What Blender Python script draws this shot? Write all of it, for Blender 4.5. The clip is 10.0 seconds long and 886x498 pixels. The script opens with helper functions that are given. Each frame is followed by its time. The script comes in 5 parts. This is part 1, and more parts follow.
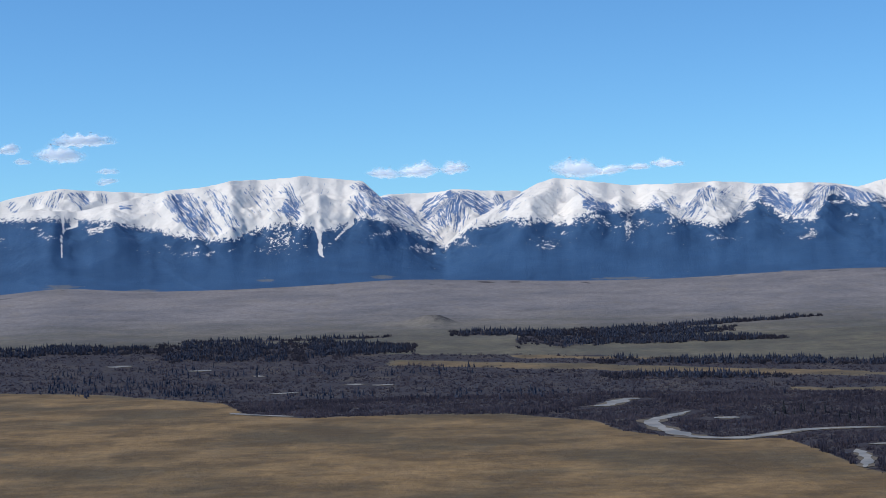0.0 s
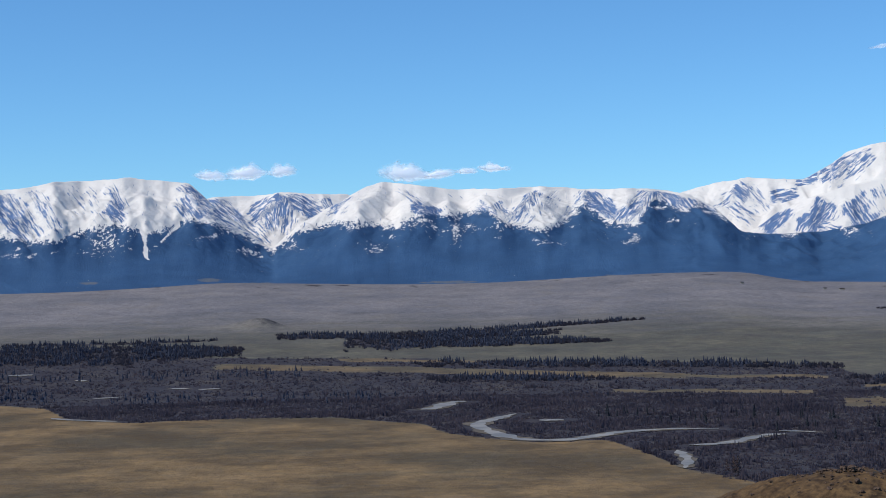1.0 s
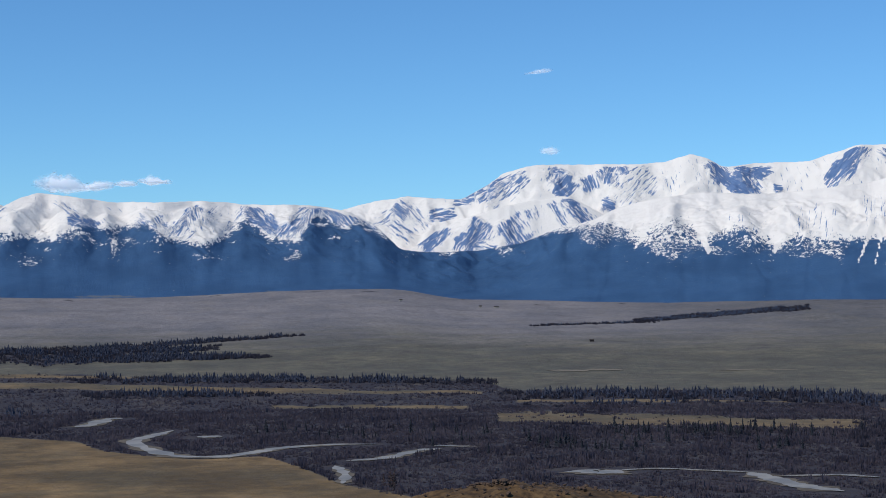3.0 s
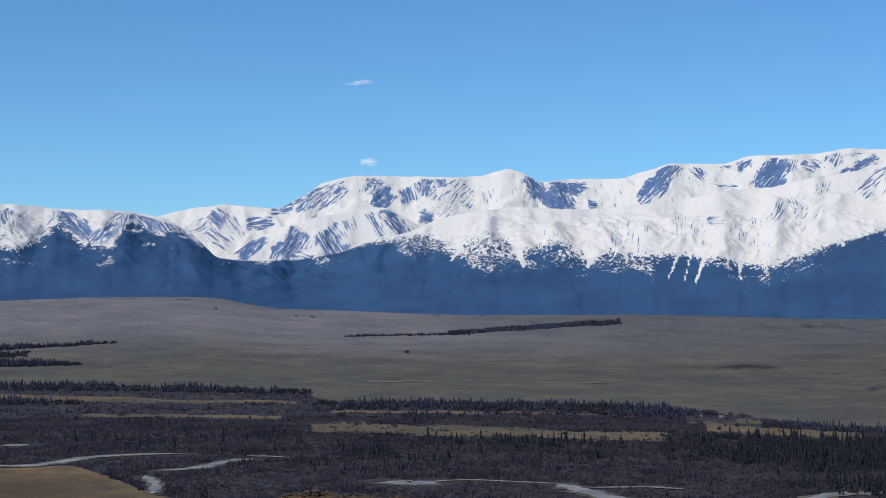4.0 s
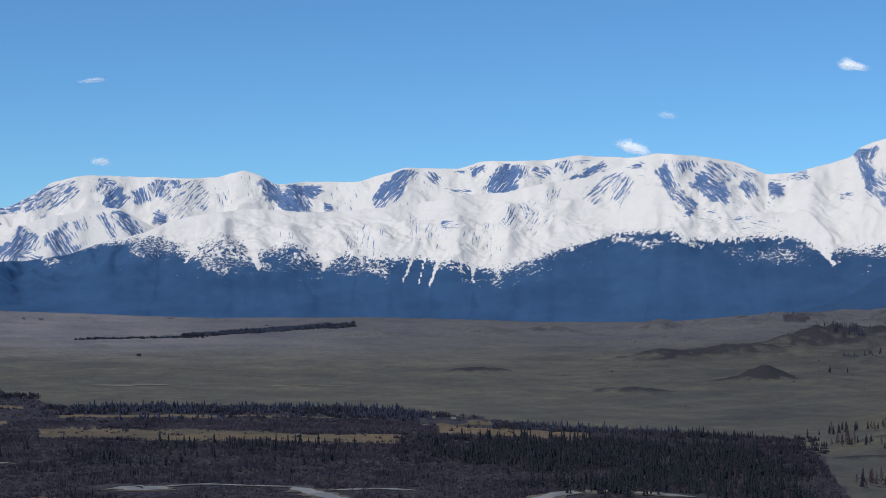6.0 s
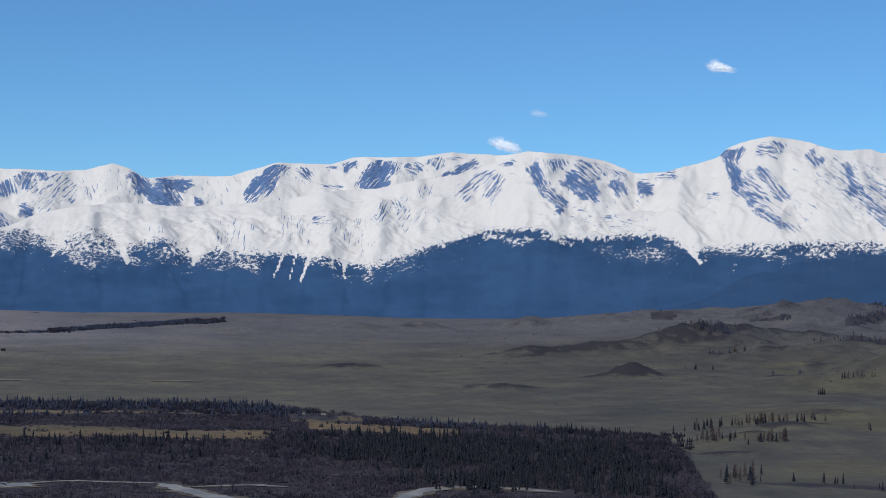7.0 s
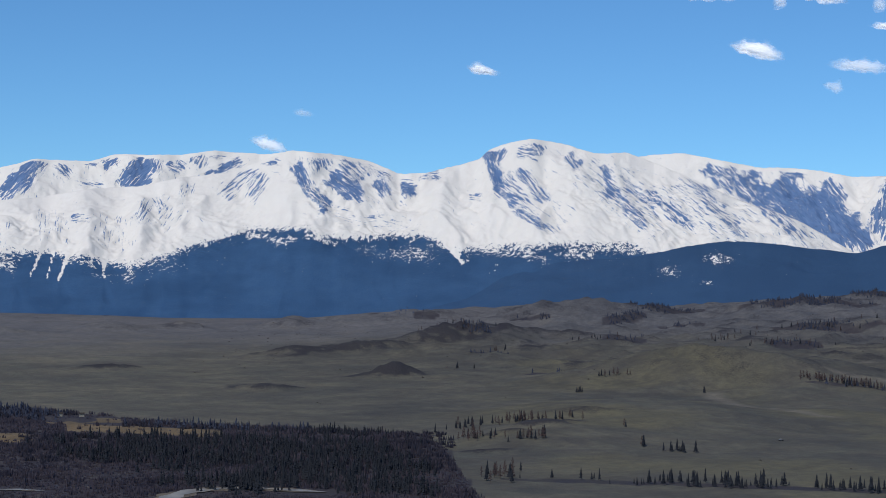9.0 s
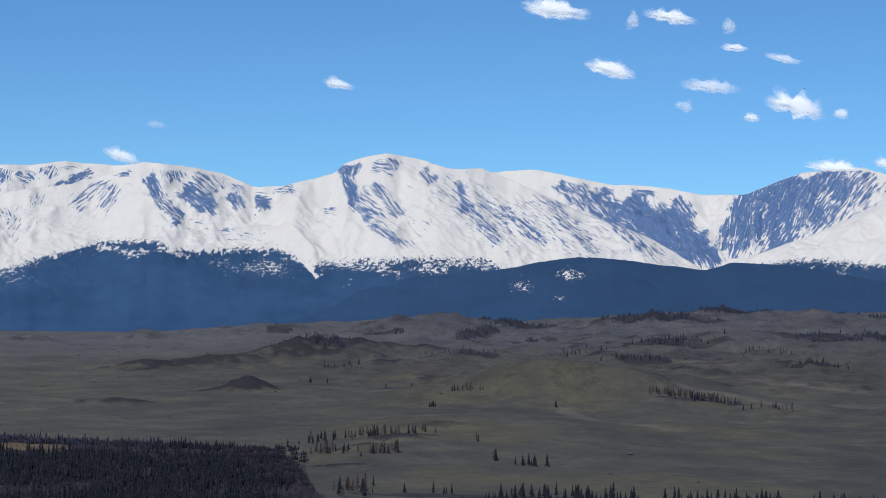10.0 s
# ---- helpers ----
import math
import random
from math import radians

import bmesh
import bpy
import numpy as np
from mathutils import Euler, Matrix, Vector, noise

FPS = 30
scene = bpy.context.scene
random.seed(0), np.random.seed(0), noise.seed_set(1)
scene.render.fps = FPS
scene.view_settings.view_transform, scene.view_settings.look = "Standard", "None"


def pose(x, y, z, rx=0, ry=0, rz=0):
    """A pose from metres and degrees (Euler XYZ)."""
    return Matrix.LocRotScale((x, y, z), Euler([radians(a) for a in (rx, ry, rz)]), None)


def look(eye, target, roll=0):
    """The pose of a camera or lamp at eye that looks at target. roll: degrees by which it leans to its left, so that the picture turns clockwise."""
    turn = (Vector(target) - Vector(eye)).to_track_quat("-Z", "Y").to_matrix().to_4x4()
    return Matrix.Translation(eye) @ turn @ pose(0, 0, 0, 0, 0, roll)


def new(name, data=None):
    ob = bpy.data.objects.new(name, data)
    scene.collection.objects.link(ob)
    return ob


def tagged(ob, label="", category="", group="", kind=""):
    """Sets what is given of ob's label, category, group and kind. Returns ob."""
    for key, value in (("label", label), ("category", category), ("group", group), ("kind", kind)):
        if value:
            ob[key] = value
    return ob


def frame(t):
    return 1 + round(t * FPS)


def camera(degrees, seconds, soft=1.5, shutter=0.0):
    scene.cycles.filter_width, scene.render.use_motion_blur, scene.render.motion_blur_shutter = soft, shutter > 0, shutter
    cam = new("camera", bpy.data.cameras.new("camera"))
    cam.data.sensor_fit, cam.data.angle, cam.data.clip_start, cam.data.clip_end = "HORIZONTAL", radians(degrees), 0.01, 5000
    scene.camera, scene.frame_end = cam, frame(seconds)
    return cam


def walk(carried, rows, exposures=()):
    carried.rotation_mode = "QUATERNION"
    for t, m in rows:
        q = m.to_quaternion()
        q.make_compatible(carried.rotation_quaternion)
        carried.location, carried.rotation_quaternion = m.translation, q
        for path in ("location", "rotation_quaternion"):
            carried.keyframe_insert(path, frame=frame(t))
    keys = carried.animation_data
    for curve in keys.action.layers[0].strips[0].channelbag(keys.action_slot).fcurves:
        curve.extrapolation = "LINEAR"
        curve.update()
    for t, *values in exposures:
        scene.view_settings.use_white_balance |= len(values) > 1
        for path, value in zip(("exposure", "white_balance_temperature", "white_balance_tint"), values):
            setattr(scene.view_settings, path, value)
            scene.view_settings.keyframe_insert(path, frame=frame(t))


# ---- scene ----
EYE = 100.0  # the eye's height over the valley floor
ROWS = [  # seconds, yaw, pitch, lean to the right
    (0.0, -0.000, 1.192, 1.406),
    (0.5, -2.596, 1.530, 1.528),
    (1.0, -5.854, 1.178, 1.263),
    (1.5, -9.152, 1.528, 1.010),
    (2.0, -11.733, 1.631, 0.993),
    (2.5, -14.320, 1.302, 1.003),
    (2.7, -15.620, 1.320, 0.900),
    (3.8, -21.990, 1.990, 0.000),
    (4.0, -23.577, 1.861, -0.204),
    (4.5, -27.078, 1.610, -0.183),
    (5.0, -28.791, 1.449, -0.339),
    (5.5, -30.455, 1.726, -0.262),
    (5.7, -31.240, 1.840, -0.270),
    (6.8, -36.210, 2.044, -0.600),
    (7.0, -36.936, 1.904, -0.666),
    (7.5, -38.253, 1.687, -0.564),
    (8.0, -40.584, 2.018, -0.636),
    (8.5, -42.976, 2.124, -0.492),
    (9.0, -44.969, 1.982, -0.649),
    (9.5, -46.619, 2.365, -0.656),
    (10.0, -49.916, 2.537, -0.910),
]
cam = camera(29.48, 10.0, soft=0.75)
walk(cam, [(t, pose(0, 0, EYE, 90 + pitch, 0, yaw) @ pose(0, 0, 0, 0, 0, -lean)) for t, yaw, pitch, lean in ROWS],
     ((0.0, 0.22), (1.0, 0.2), (2.5, 0.12), (4.0, 0.02), (5.5, -0.06), (7.0, -0.12), (8.5, -0.12), (10.0, -0.12)))

# ---- light ----
SUN_AZ, SUN_EL = -105.0, 46.0
world = bpy.data.worlds.new("sky")
scene.world = world
world.use_nodes = True
wn, wl = world.node_tree.nodes, world.node_tree.links
sky = wn.new("ShaderNodeTexSky")
sky.sky_type = 'NISHITA'
sky.sun_disc = False
sky.sun_elevation, sky.sun_rotation = radians(SUN_EL), radians(SUN_AZ)
sky.altitude, sky.air_density, sky.dust_density, sky.ozone_density = 1800, 1.0, 0.2, 3.0
wn["Background"].inputs[1].default_value = 0.122
tint = wn.new("ShaderNodeMix")  # thin mountain air: a deeper blue
tint.data_type, tint.blend_type = 'RGBA', 'MULTIPLY'
tint.inputs[0].default_value, tint.inputs[7].default_value = 1.0, (0.46, 0.76, 0.98, 1)
wl.new(sky.outputs[0], tint.inputs[6])
wl.new(tint.outputs[2], wn["Background"].inputs[0])
sun = new("sun", bpy.data.lights.new("sun", 'SUN'))
sun.data.energy, sun.data.angle, sun.data.color = 3.15, radians(0.53), (1.0, 0.935, 0.85)
a, e = radians(SUN_AZ), radians(SUN_EL)
sun.matrix_world = look((math.sin(a) * math.cos(e) * 50, math.cos(a) * math.cos(e) * 50, EYE + 300 + math.sin(e) * 50), (0, 0, EYE + 300))


# ---- numeric noise ----
TABLES = {}


def table(seed):
    if seed not in TABLES:
        rng = np.random.default_rng(1000 + seed)
        perm, an = rng.permutation(256), rng.uniform(0, 2 * np.pi, 256)
        TABLES[seed] = (np.concatenate((perm, perm)).astype(np.int32), np.cos(an).astype(np.float32), np.sin(an).astype(np.float32))
    return TABLES[seed]


def perlin(x, y, seed=0):
    """Gradient noise, about -1 to 1."""
    x, y = np.broadcast_arrays(np.asarray(x, np.float64), np.asarray(y, np.float64))
    perm, gx, gy = table(int(seed))
    ix, iy = np.floor(x), np.floor(y)
    fx, fy = (x - ix).astype(np.float32), (y - iy).astype(np.float32)
    ix, iy = ix.astype(np.int32) & 255, iy.astype(np.int32) & 255
    u, v = fx * fx * fx * (fx * (fx * 6 - 15) + 10), fy * fy * fy * (fy * (fy * 6 - 15) + 10)
    left, right = perm[ix], perm[ix + 1]

    def corner(col, dx, dy):
        k = perm[col + ((iy + dy) & 255)]
        return gx[k] * (fx - dx) + gy[k] * (fy - dy)
    a0, a1 = corner(left, 0, 0), corner(right, 1, 0)
    b0, b1 = corner(left, 0, 1), corner(right, 1, 1)
    p, q = a0 + u * (a1 - a0), b0 + u * (b1 - b0)
    return ((p + v * (q - p)) * 1.5).astype(np.float64)


def fbm(x, y, seed=0, octaves=4, gain=0.5):
    out, amp, tot = 0.0, 1.0, 0.0
    for k in range(octaves):
        out = out + amp * perlin(x * 2 ** k, y * 2 ** k, seed + 17 * k)
        tot += amp
        amp *= gain
    return out / tot


def ridged(x, y, seed=0, octaves=4, gain=0.5):
    out, amp, tot = 0.0, 1.0, 0.0
    for k in range(octaves):
        out = out + amp * (1 - np.abs(perlin(x * 2 ** k, y * 2 ** k, seed + 31 * k)) * 1.6)
        tot += amp
        amp *= gain
    return out / tot


def smooth(lo, hi, x):
    t = np.clip((x - lo) / (hi - lo), 0, 1)
    return t * t * (3 - 2 * t)


def curve(pairs, az, blur=0.0):
    """A soft curve through (azimuth, value) pairs."""
    p = np.array(pairs)
    if not blur:
        return np.interp(az, p[:, 0], p[:, 1])
    out = 0
    for o in (-1, -0.5, 0, 0.5, 1):
        out = out + np.interp(az + o * blur, p[:, 0], p[:, 1]) / 5
    return out


def tand(deg):
    return np.tan(np.radians(deg))


# ---- materials ----
def material(name, rough=0.9):
    m = bpy.data.materials.new(name)
    m.use_nodes = True
    b = m.node_tree.nodes["Principled BSDF"]
    b.inputs["Roughness"].default_value = rough
    b.inputs["Specular IOR Level"].default_value = 0.15
    return m, m.node_tree.nodes, m.node_tree.links, b


def noise_node(n, l, scale, detail=4.0, stretch=(1, 1, 1), rough=0.6, coords="Object"):
    tc = n.new("ShaderNodeTexCoord")
    mp = n.new("ShaderNodeMapping")
    mp.inputs["Scale"].default_value = stretch
    t = n.new("ShaderNodeTexNoise")
    t.inputs["Scale"].default_value, t.inputs["Detail"].default_value, t.inputs["Roughness"].default_value = scale, detail, rough
    l.new(tc.outputs[coords], mp.inputs[0])
    l.new(mp.outputs[0], t.inputs["Vector"])
    return t.outputs["Fac"]


def ramp(n, l, fac, lo, hi, c0=(0, 0, 0), c1=(1, 1, 1)):
    r = n.new("ShaderNodeValToRGB")
    r.color_ramp.elements[0].position, r.color_ramp.elements[1].position = lo, hi
    r.color_ramp.elements[0].color, r.color_ramp.elements[1].color = (*c0, 1), (*c1, 1)
    l.new(fac, r.inputs[0])
    return r.outputs[0]


def mix(n, l, fac, a, b):
    m = n.new("ShaderNodeMix")
    m.data_type = 'RGBA'
    for sock, v in ((m.inputs[0], fac), (m.inputs[6], a), (m.inputs[7], b)):
        if isinstance(v, (int, float)):
            sock.default_value = v
        elif isinstance(v, tuple):
            sock.default_value = (*v, 1)
        else:
            l.new(v, sock)
    return m.outputs[2]


def op(n, l, kind, a, b):
    m = n.new("ShaderNodeMath")
    m.operation = kind
    for sock, v in ((m.inputs[0], a), (m.inputs[1], b)):
        if isinstance(v, (int, float)):
            sock.default_value = v
        else:
            l.new(v, sock)
    return m.outputs[0]


def attr(n, name):
    a = n.new("ShaderNodeAttribute")
    a.attribute_name = name
    return a.outputs["Fac"]


def bump(n, l, b, height, strength, dist):
    k = n.new("ShaderNodeBump")
    k.inputs["Strength"].default_value, k.inputs["Distance"].default_value = strength, dist
    l.new(height, k.inputs["Height"])
    l.new(k.outputs[0], b.inputs["Normal"])


def mountain_material():
    m, n, l, b = material("snow_rock_and_forest", 0.8)
    fine = noise_node(n, l, 0.2, 6, (1, 1, 0.7), 0.74)
    mid = noise_node(n, l, 0.03, 4)
    speck = noise_node(n, l, 0.36, 3, (1, 1, 0.5), 0.6)
    comb = noise_node(n, l, 0.12, 4, (1, 1, 0.3), 0.6)
    # streaks that run down the flanks
    flow = n.new("ShaderNodeCombineXYZ")
    l.new(op(n, l, 'ADD', op(n, l, 'MULTIPLY', attr(n, "across"), 0.19), op(n, l, 'MULTIPLY', mid, 1.2)), flow.inputs[0])
    l.new(op(n, l, 'MULTIPLY', attr(n, "along"), 0.025), flow.inputs[1])
    run = n.new("ShaderNodeTexNoise")
    run.inputs["Scale"].default_value, run.inputs["Detail"].default_value, run.inputs["Roughness"].default_value = 1.0, 6.0, 0.68
    l.new(flow.outputs[0], run.inputs["Vector"])
    flow2 = n.new("ShaderNodeCombineXYZ")
    l.new(op(n, l, 'ADD', op(n, l, 'MULTIPLY', attr(n, "across"), 0.38), op(n, l, 'MULTIPLY', fine, 1.2)), flow2.inputs[0])
    l.new(op(n, l, 'MULTIPLY', attr(n, "along"), 0.045), flow2.inputs[1])
    rills = n.new("ShaderNodeTexNoise")
    rills.inputs["Scale"].default_value, rills.inputs["Detail"].default_value, rills.inputs["Roughness"].default_value = 1.0, 3.0, 0.6
    l.new(flow2.outputs[0], rills.inputs["Vector"])
    snow = mix(n, l, mid, (0.71, 0.68, 0.63), (0.79, 0.755, 0.70))
    # blue of haze and of shaded faces is put into the rock's colour
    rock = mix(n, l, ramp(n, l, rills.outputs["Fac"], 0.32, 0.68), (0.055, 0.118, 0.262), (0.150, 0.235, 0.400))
    rk = op(n, l, 'ADD', attr(n, "rock"), op(n, l, 'MULTIPLY', op(n, l, 'SUBTRACT', fine, 0.5), 1.1))
    rk = op(n, l, 'ADD', rk, op(n, l, 'MULTIPLY', op(n, l, 'SUBTRACT', run.outputs["Fac"], 0.5), 3.9))
    rk = op(n, l, 'ADD', rk, op(n, l, 'MULTIPLY', op(n, l, 'SUBTRACT', rills.outputs["Fac"], 0.5), 2.4))
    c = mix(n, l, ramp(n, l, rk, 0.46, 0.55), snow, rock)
    # the wood's blue is distance haze, put into its base colour
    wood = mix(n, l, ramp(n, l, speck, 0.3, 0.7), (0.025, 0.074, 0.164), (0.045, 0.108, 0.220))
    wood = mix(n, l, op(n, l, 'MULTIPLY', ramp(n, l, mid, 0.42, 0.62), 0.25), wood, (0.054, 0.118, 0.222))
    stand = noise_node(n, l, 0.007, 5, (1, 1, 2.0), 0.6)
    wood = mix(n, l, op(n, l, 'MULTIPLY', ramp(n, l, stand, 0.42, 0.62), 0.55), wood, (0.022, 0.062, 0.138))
    # wood darkens to the east: thinner haze put into its colour
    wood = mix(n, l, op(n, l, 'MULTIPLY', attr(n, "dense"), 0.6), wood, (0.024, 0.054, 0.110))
    fo = op(n, l, 'ADD', attr(n, "forest"), op(n, l, 'MULTIPLY', op(n, l, 'SUBTRACT', speck, 0.5), 1.5))
    fo = op(n, l, 'ADD', fo, op(n, l, 'MULTIPLY', op(n, l, 'SUBTRACT', comb, 0.5), 2.2))
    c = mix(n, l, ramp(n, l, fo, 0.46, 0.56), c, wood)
    c = mix(n, l, attr(n, "grass"), c, (0.115, 0.135, 0.165))
    l.new(c, b.inputs["Base Color"])
    bump(n, l, b, op(n, l, 'ADD', fine, op(n, l, 'MULTIPLY', run.outputs["Fac"], 0.4)), 0.4, 6.0)
    return m


def ground_material():
    m, n, l, b = material("steppe_grass_and_scrub_floor", 0.95)
    big = noise_node(n, l, 0.006, 5, (1, 1, 1), 0.55)
    mid = noise_node(n, l, 0.035, 5, (1, 1, 1), 0.65)
    fine = noise_node(n, l, 0.4, 4, (1, 1, 1), 0.7)
    steppe = mix(n, l, ramp(n, l, big, 0.38, 0.62), (0.100, 0.103, 0.084), (0.168, 0.158, 0.112))
    steppe = mix(n, l, ramp(n, l, mid, 0.35, 0.7), steppe, (0.096, 0.088, 0.074))
    turf = noise_node(n, l, 0.011, 5, (1, 1, 1), 0.6)
    steppe = mix(n, l, ramp(n, l, turf, 0.36, 0.56, (0.4, 0.4, 0.4), (0, 0, 0)), steppe, (0.074, 0.070, 0.062))
    steppe = mix(n, l, ramp(n, l, turf, 0.56, 0.72, (0, 0, 0), (0.6, 0.6, 0.6)), steppe, (0.190, 0.172, 0.118))
    # far floor, paler and more lavender: haze put into the grass colour
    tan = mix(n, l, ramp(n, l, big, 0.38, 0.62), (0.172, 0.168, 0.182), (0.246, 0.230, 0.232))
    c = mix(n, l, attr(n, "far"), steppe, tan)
    gold = mix(n, l, ramp(n, l, mid, 0.3, 0.68), (0.205, 0.132, 0.058), (0.285, 0.188, 0.088))
    gold = mix(n, l, op(n, l, 'MULTIPLY', ramp(n, l, big, 0.45, 0.60), 0.9), gold, (0.096, 0.074, 0.042))
    patch = noise_node(n, l, 0.016, 5, (1, 1, 1), 0.6)
    gold = mix(n, l, op(n, l, 'MULTIPLY', ramp(n, l, patch, 0.46, 0.60), 0.7), gold, (0.092, 0.062, 0.030))
    c = mix(n, l, attr(n, "gold"), c, gold)
    c = mix(n, l, attr(n, "green"), c, (0.150, 0.137, 0.084))
    # blue-grey haze painted into the colour of the distant floor
    far_haze = mix(n, l, ramp(n, l, mid, 0.35, 0.65), (0.072, 0.078, 0.094), (0.126, 0.126, 0.132))
    c = mix(n, l, attr(n, "far_haze"), c, far_haze)
    c = mix(n, l, attr(n, "worn"), c, (0.225, 0.20, 0.16))
    floor = mix(n, l, mid, (0.028, 0.027, 0.037), (0.054, 0.048, 0.058))
    sc = op(n, l, 'ADD', attr(n, "scrub"), op(n, l, 'MULTIPLY', op(n, l, 'SUBTRACT', mid, 0.5), 0.7))
    c = mix(n, l, ramp(n, l, sc, 0.36, 0.78), c, floor)
    c = mix(n, l, ramp(n, l, attr(n, "streak"), 0.48, 0.85), c, mix(n, l, 0.36, c, (0.20, 0.165, 0.11)))
    c = mix(n, l, ramp(n, l, attr(n, "streak"), 0.12, 0.48), mix(n, l, 0.44, c, (0.060, 0.048, 0.032)), c)
    grit = noise_node(n, l, 5.0, 4, (1, 1, 1), 0.7)
    heath = noise_node(n, l, 0.018, 6, (1, 1, 1), 0.68)
    c = mix(n, l, op(n, l, 'MULTIPLY', attr(n, "hills"), ramp(n, l, heath, 0.38, 0.62, (0.58, 0.58, 0.58), (0.06, 0.06, 0.06))), c, (0.038, 0.037, 0.039))
    tuft = noise_node(n, l, 0.11, 4, (1, 1, 1), 0.7)
    c = mix(n, l, ramp(n, l, tuft, 0.40, 0.62, (0.3, 0.3, 0.3), (0, 0, 0)), c, (0.040, 0.040, 0.043))
    stone = mix(n, l, fine, (0.011, 0.012, 0.018), (0.044, 0.041, 0.048))
    rk = op(n, l, 'ADD', attr(n, "rock"), op(n, l, 'MULTIPLY', op(n, l, 'SUBTRACT', heath, 0.5), 2.0))
    rk = op(n, l, 'ADD', rk, op(n, l, 'MULTIPLY', op(n, l, 'SUBTRACT', fine, 0.5), 1.6))
    c = mix(n, l, op(n, l, 'MULTIPLY', ramp(n, l, rk, 0.30, 0.85), 0.85), c, stone)
    c = mix(n, l, attr(n, "close"), c, mix(n, l, ramp(n, l, fine, 0.3, 0.7), (0.075, 0.044, 0.022), (0.165, 0.102, 0.046)))
    c = mix(n, l, op(n, l, 'MULTIPLY', ramp(n, l, grit, 0.4, 0.65), attr(n, "close")), c, (0.045, 0.028, 0.016))
    l.new(c, b.inputs["Base Color"])
    bump(n, l, b, op(n, l, 'ADD', heath, op(n, l, 'MULTIPLY', fine, 0.15)), 0.55, 9.0)
    return m


def plain_material(name, c0, c1, scale, rough=0.9, by_island=False):
    m, n, l, b = material(name, rough)
    f = noise_node(n, l, scale, 4)
    c = mix(n, l, ramp(n, l, f, 0.3, 0.7), c0, c1)
    if by_island:
        g = n.new("ShaderNodeNewGeometry")
        c = mix(n, l, op(n, l, 'MULTIPLY', g.outputs["Random Per Island"], 0.4), c, tuple(min(1, v * 1.25) for v in c1))
    l.new(c, b.inputs["Base Color"])
    return m


def twig_material(name, c0, c1, scale):
    """Thin twigs let some of the light through."""
    m, n, l, b = material(name, 1.0)
    f, g = noise_node(n, l, scale, 4), n.new("ShaderNodeNewGeometry")
    c = mix(n, l, ramp(n, l, f, 0.35, 0.65), c0, c1)
    c = mix(n, l, op(n, l, 'MULTIPLY', g.outputs["Random Per Island"], 0.45), c, tuple(v * 1.35 for v in c1))
    thin, both = n.new("ShaderNodeBsdfTranslucent"), n.new("ShaderNodeMixShader")
    both.inputs[0].default_value = 0.5
    l.new(c, b.inputs["Base Color"])
    l.new(c, thin.inputs[0])
    l.new(b.outputs[0], both.inputs[1])
    l.new(thin.outputs[0], both.inputs[2])
    l.new(both.outputs[0], n["Material Output"].inputs[0])
    return m


def water_material():
    m, n, l, b = material("shallow_river_water", 0.42)
    f = noise_node(n, l, 0.05, 4)
    l.new(mix(n, l, ramp(n, l, f, 0.4, 0.62), (0.18, 0.172, 0.155), (0.30, 0.275, 0.235)), b.inputs["Base Color"])
    b.inputs["Specular IOR Level"].default_value = 0.06
    bump(n, l, b, noise_node(n, l, 0.9, 3), 0.25, 0.3)
    return m


M_MOUNTAIN, M_GROUND, M_WATER = mountain_material(), ground_material(), water_material()
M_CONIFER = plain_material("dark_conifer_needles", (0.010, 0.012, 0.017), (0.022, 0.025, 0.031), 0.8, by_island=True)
# the same needles farther off: haze put into the colour, paler and bluer
M_FAR_CONIFER = plain_material("hazed_conifer_needles", (0.025, 0.031, 0.051), (0.039, 0.045, 0.068), 0.3, by_island=True)
M_DISTANT_CONIFER = plain_material("distant_hazed_conifer_needles", (0.046, 0.062, 0.102), (0.062, 0.080, 0.124), 0.3, by_island=True)
M_LARCH = plain_material("bare_larch_twigs", (0.046, 0.034, 0.035), (0.082, 0.058, 0.056), 0.8, by_island=True)
M_BARK = plain_material("grey_brown_bark", (0.05, 0.04, 0.035), (0.10, 0.085, 0.07), 2.0)
M_SCRUB = twig_material("leafless_willow_scrub", (0.036, 0.034, 0.050), (0.118, 0.098, 0.112), 0.016)
M_UNDER = twig_material("dark_bare_undergrowth", (0.030, 0.030, 0.043), (0.060, 0.055, 0.068), 0.02)
M_JUNIPER = twig_material("dark_juniper", (0.030, 0.030, 0.026), (0.055, 0.050, 0.040), 0.05)
M_STONE = plain_material("weathered_reddish_stone", (0.035, 0.026, 0.022), (0.13, 0.085, 0.058), 3.0)
M_GRAVEL = plain_material("pale_dry_gravel", (0.15, 0.132, 0.10), (0.21, 0.185, 0.14), 0.05)
M_BANK = plain_material("muddy_gravel_bank", (0.075, 0.062, 0.050), (0.17, 0.145, 0.11), 0.06)


# ---- mesh helpers ----
def mesh_from(name, verts, loops, sizes, mat, smooth_shade=False):
    me = bpy.data.meshes.new(name)
    loops, sizes = np.asarray(loops, np.int32).ravel(), np.asarray(sizes, np.int32)
    me.vertices.add(len(verts))
    me.vertices.foreach_set("co", np.asarray(verts, np.float32).ravel())
    me.loops.add(len(loops))
    me.loops.foreach_set("vertex_index", loops)
    me.polygons.add(len(sizes))
    me.polygons.foreach_set("loop_start", np.concatenate(([0], np.cumsum(sizes)[:-1])).astype(np.int32))
    me.polygons.foreach_set("use_smooth", np.full(len(sizes), smooth_shade))
    me.materials.append(mat)
    me.update(calc_edges=True)
    me.validate()
    return me


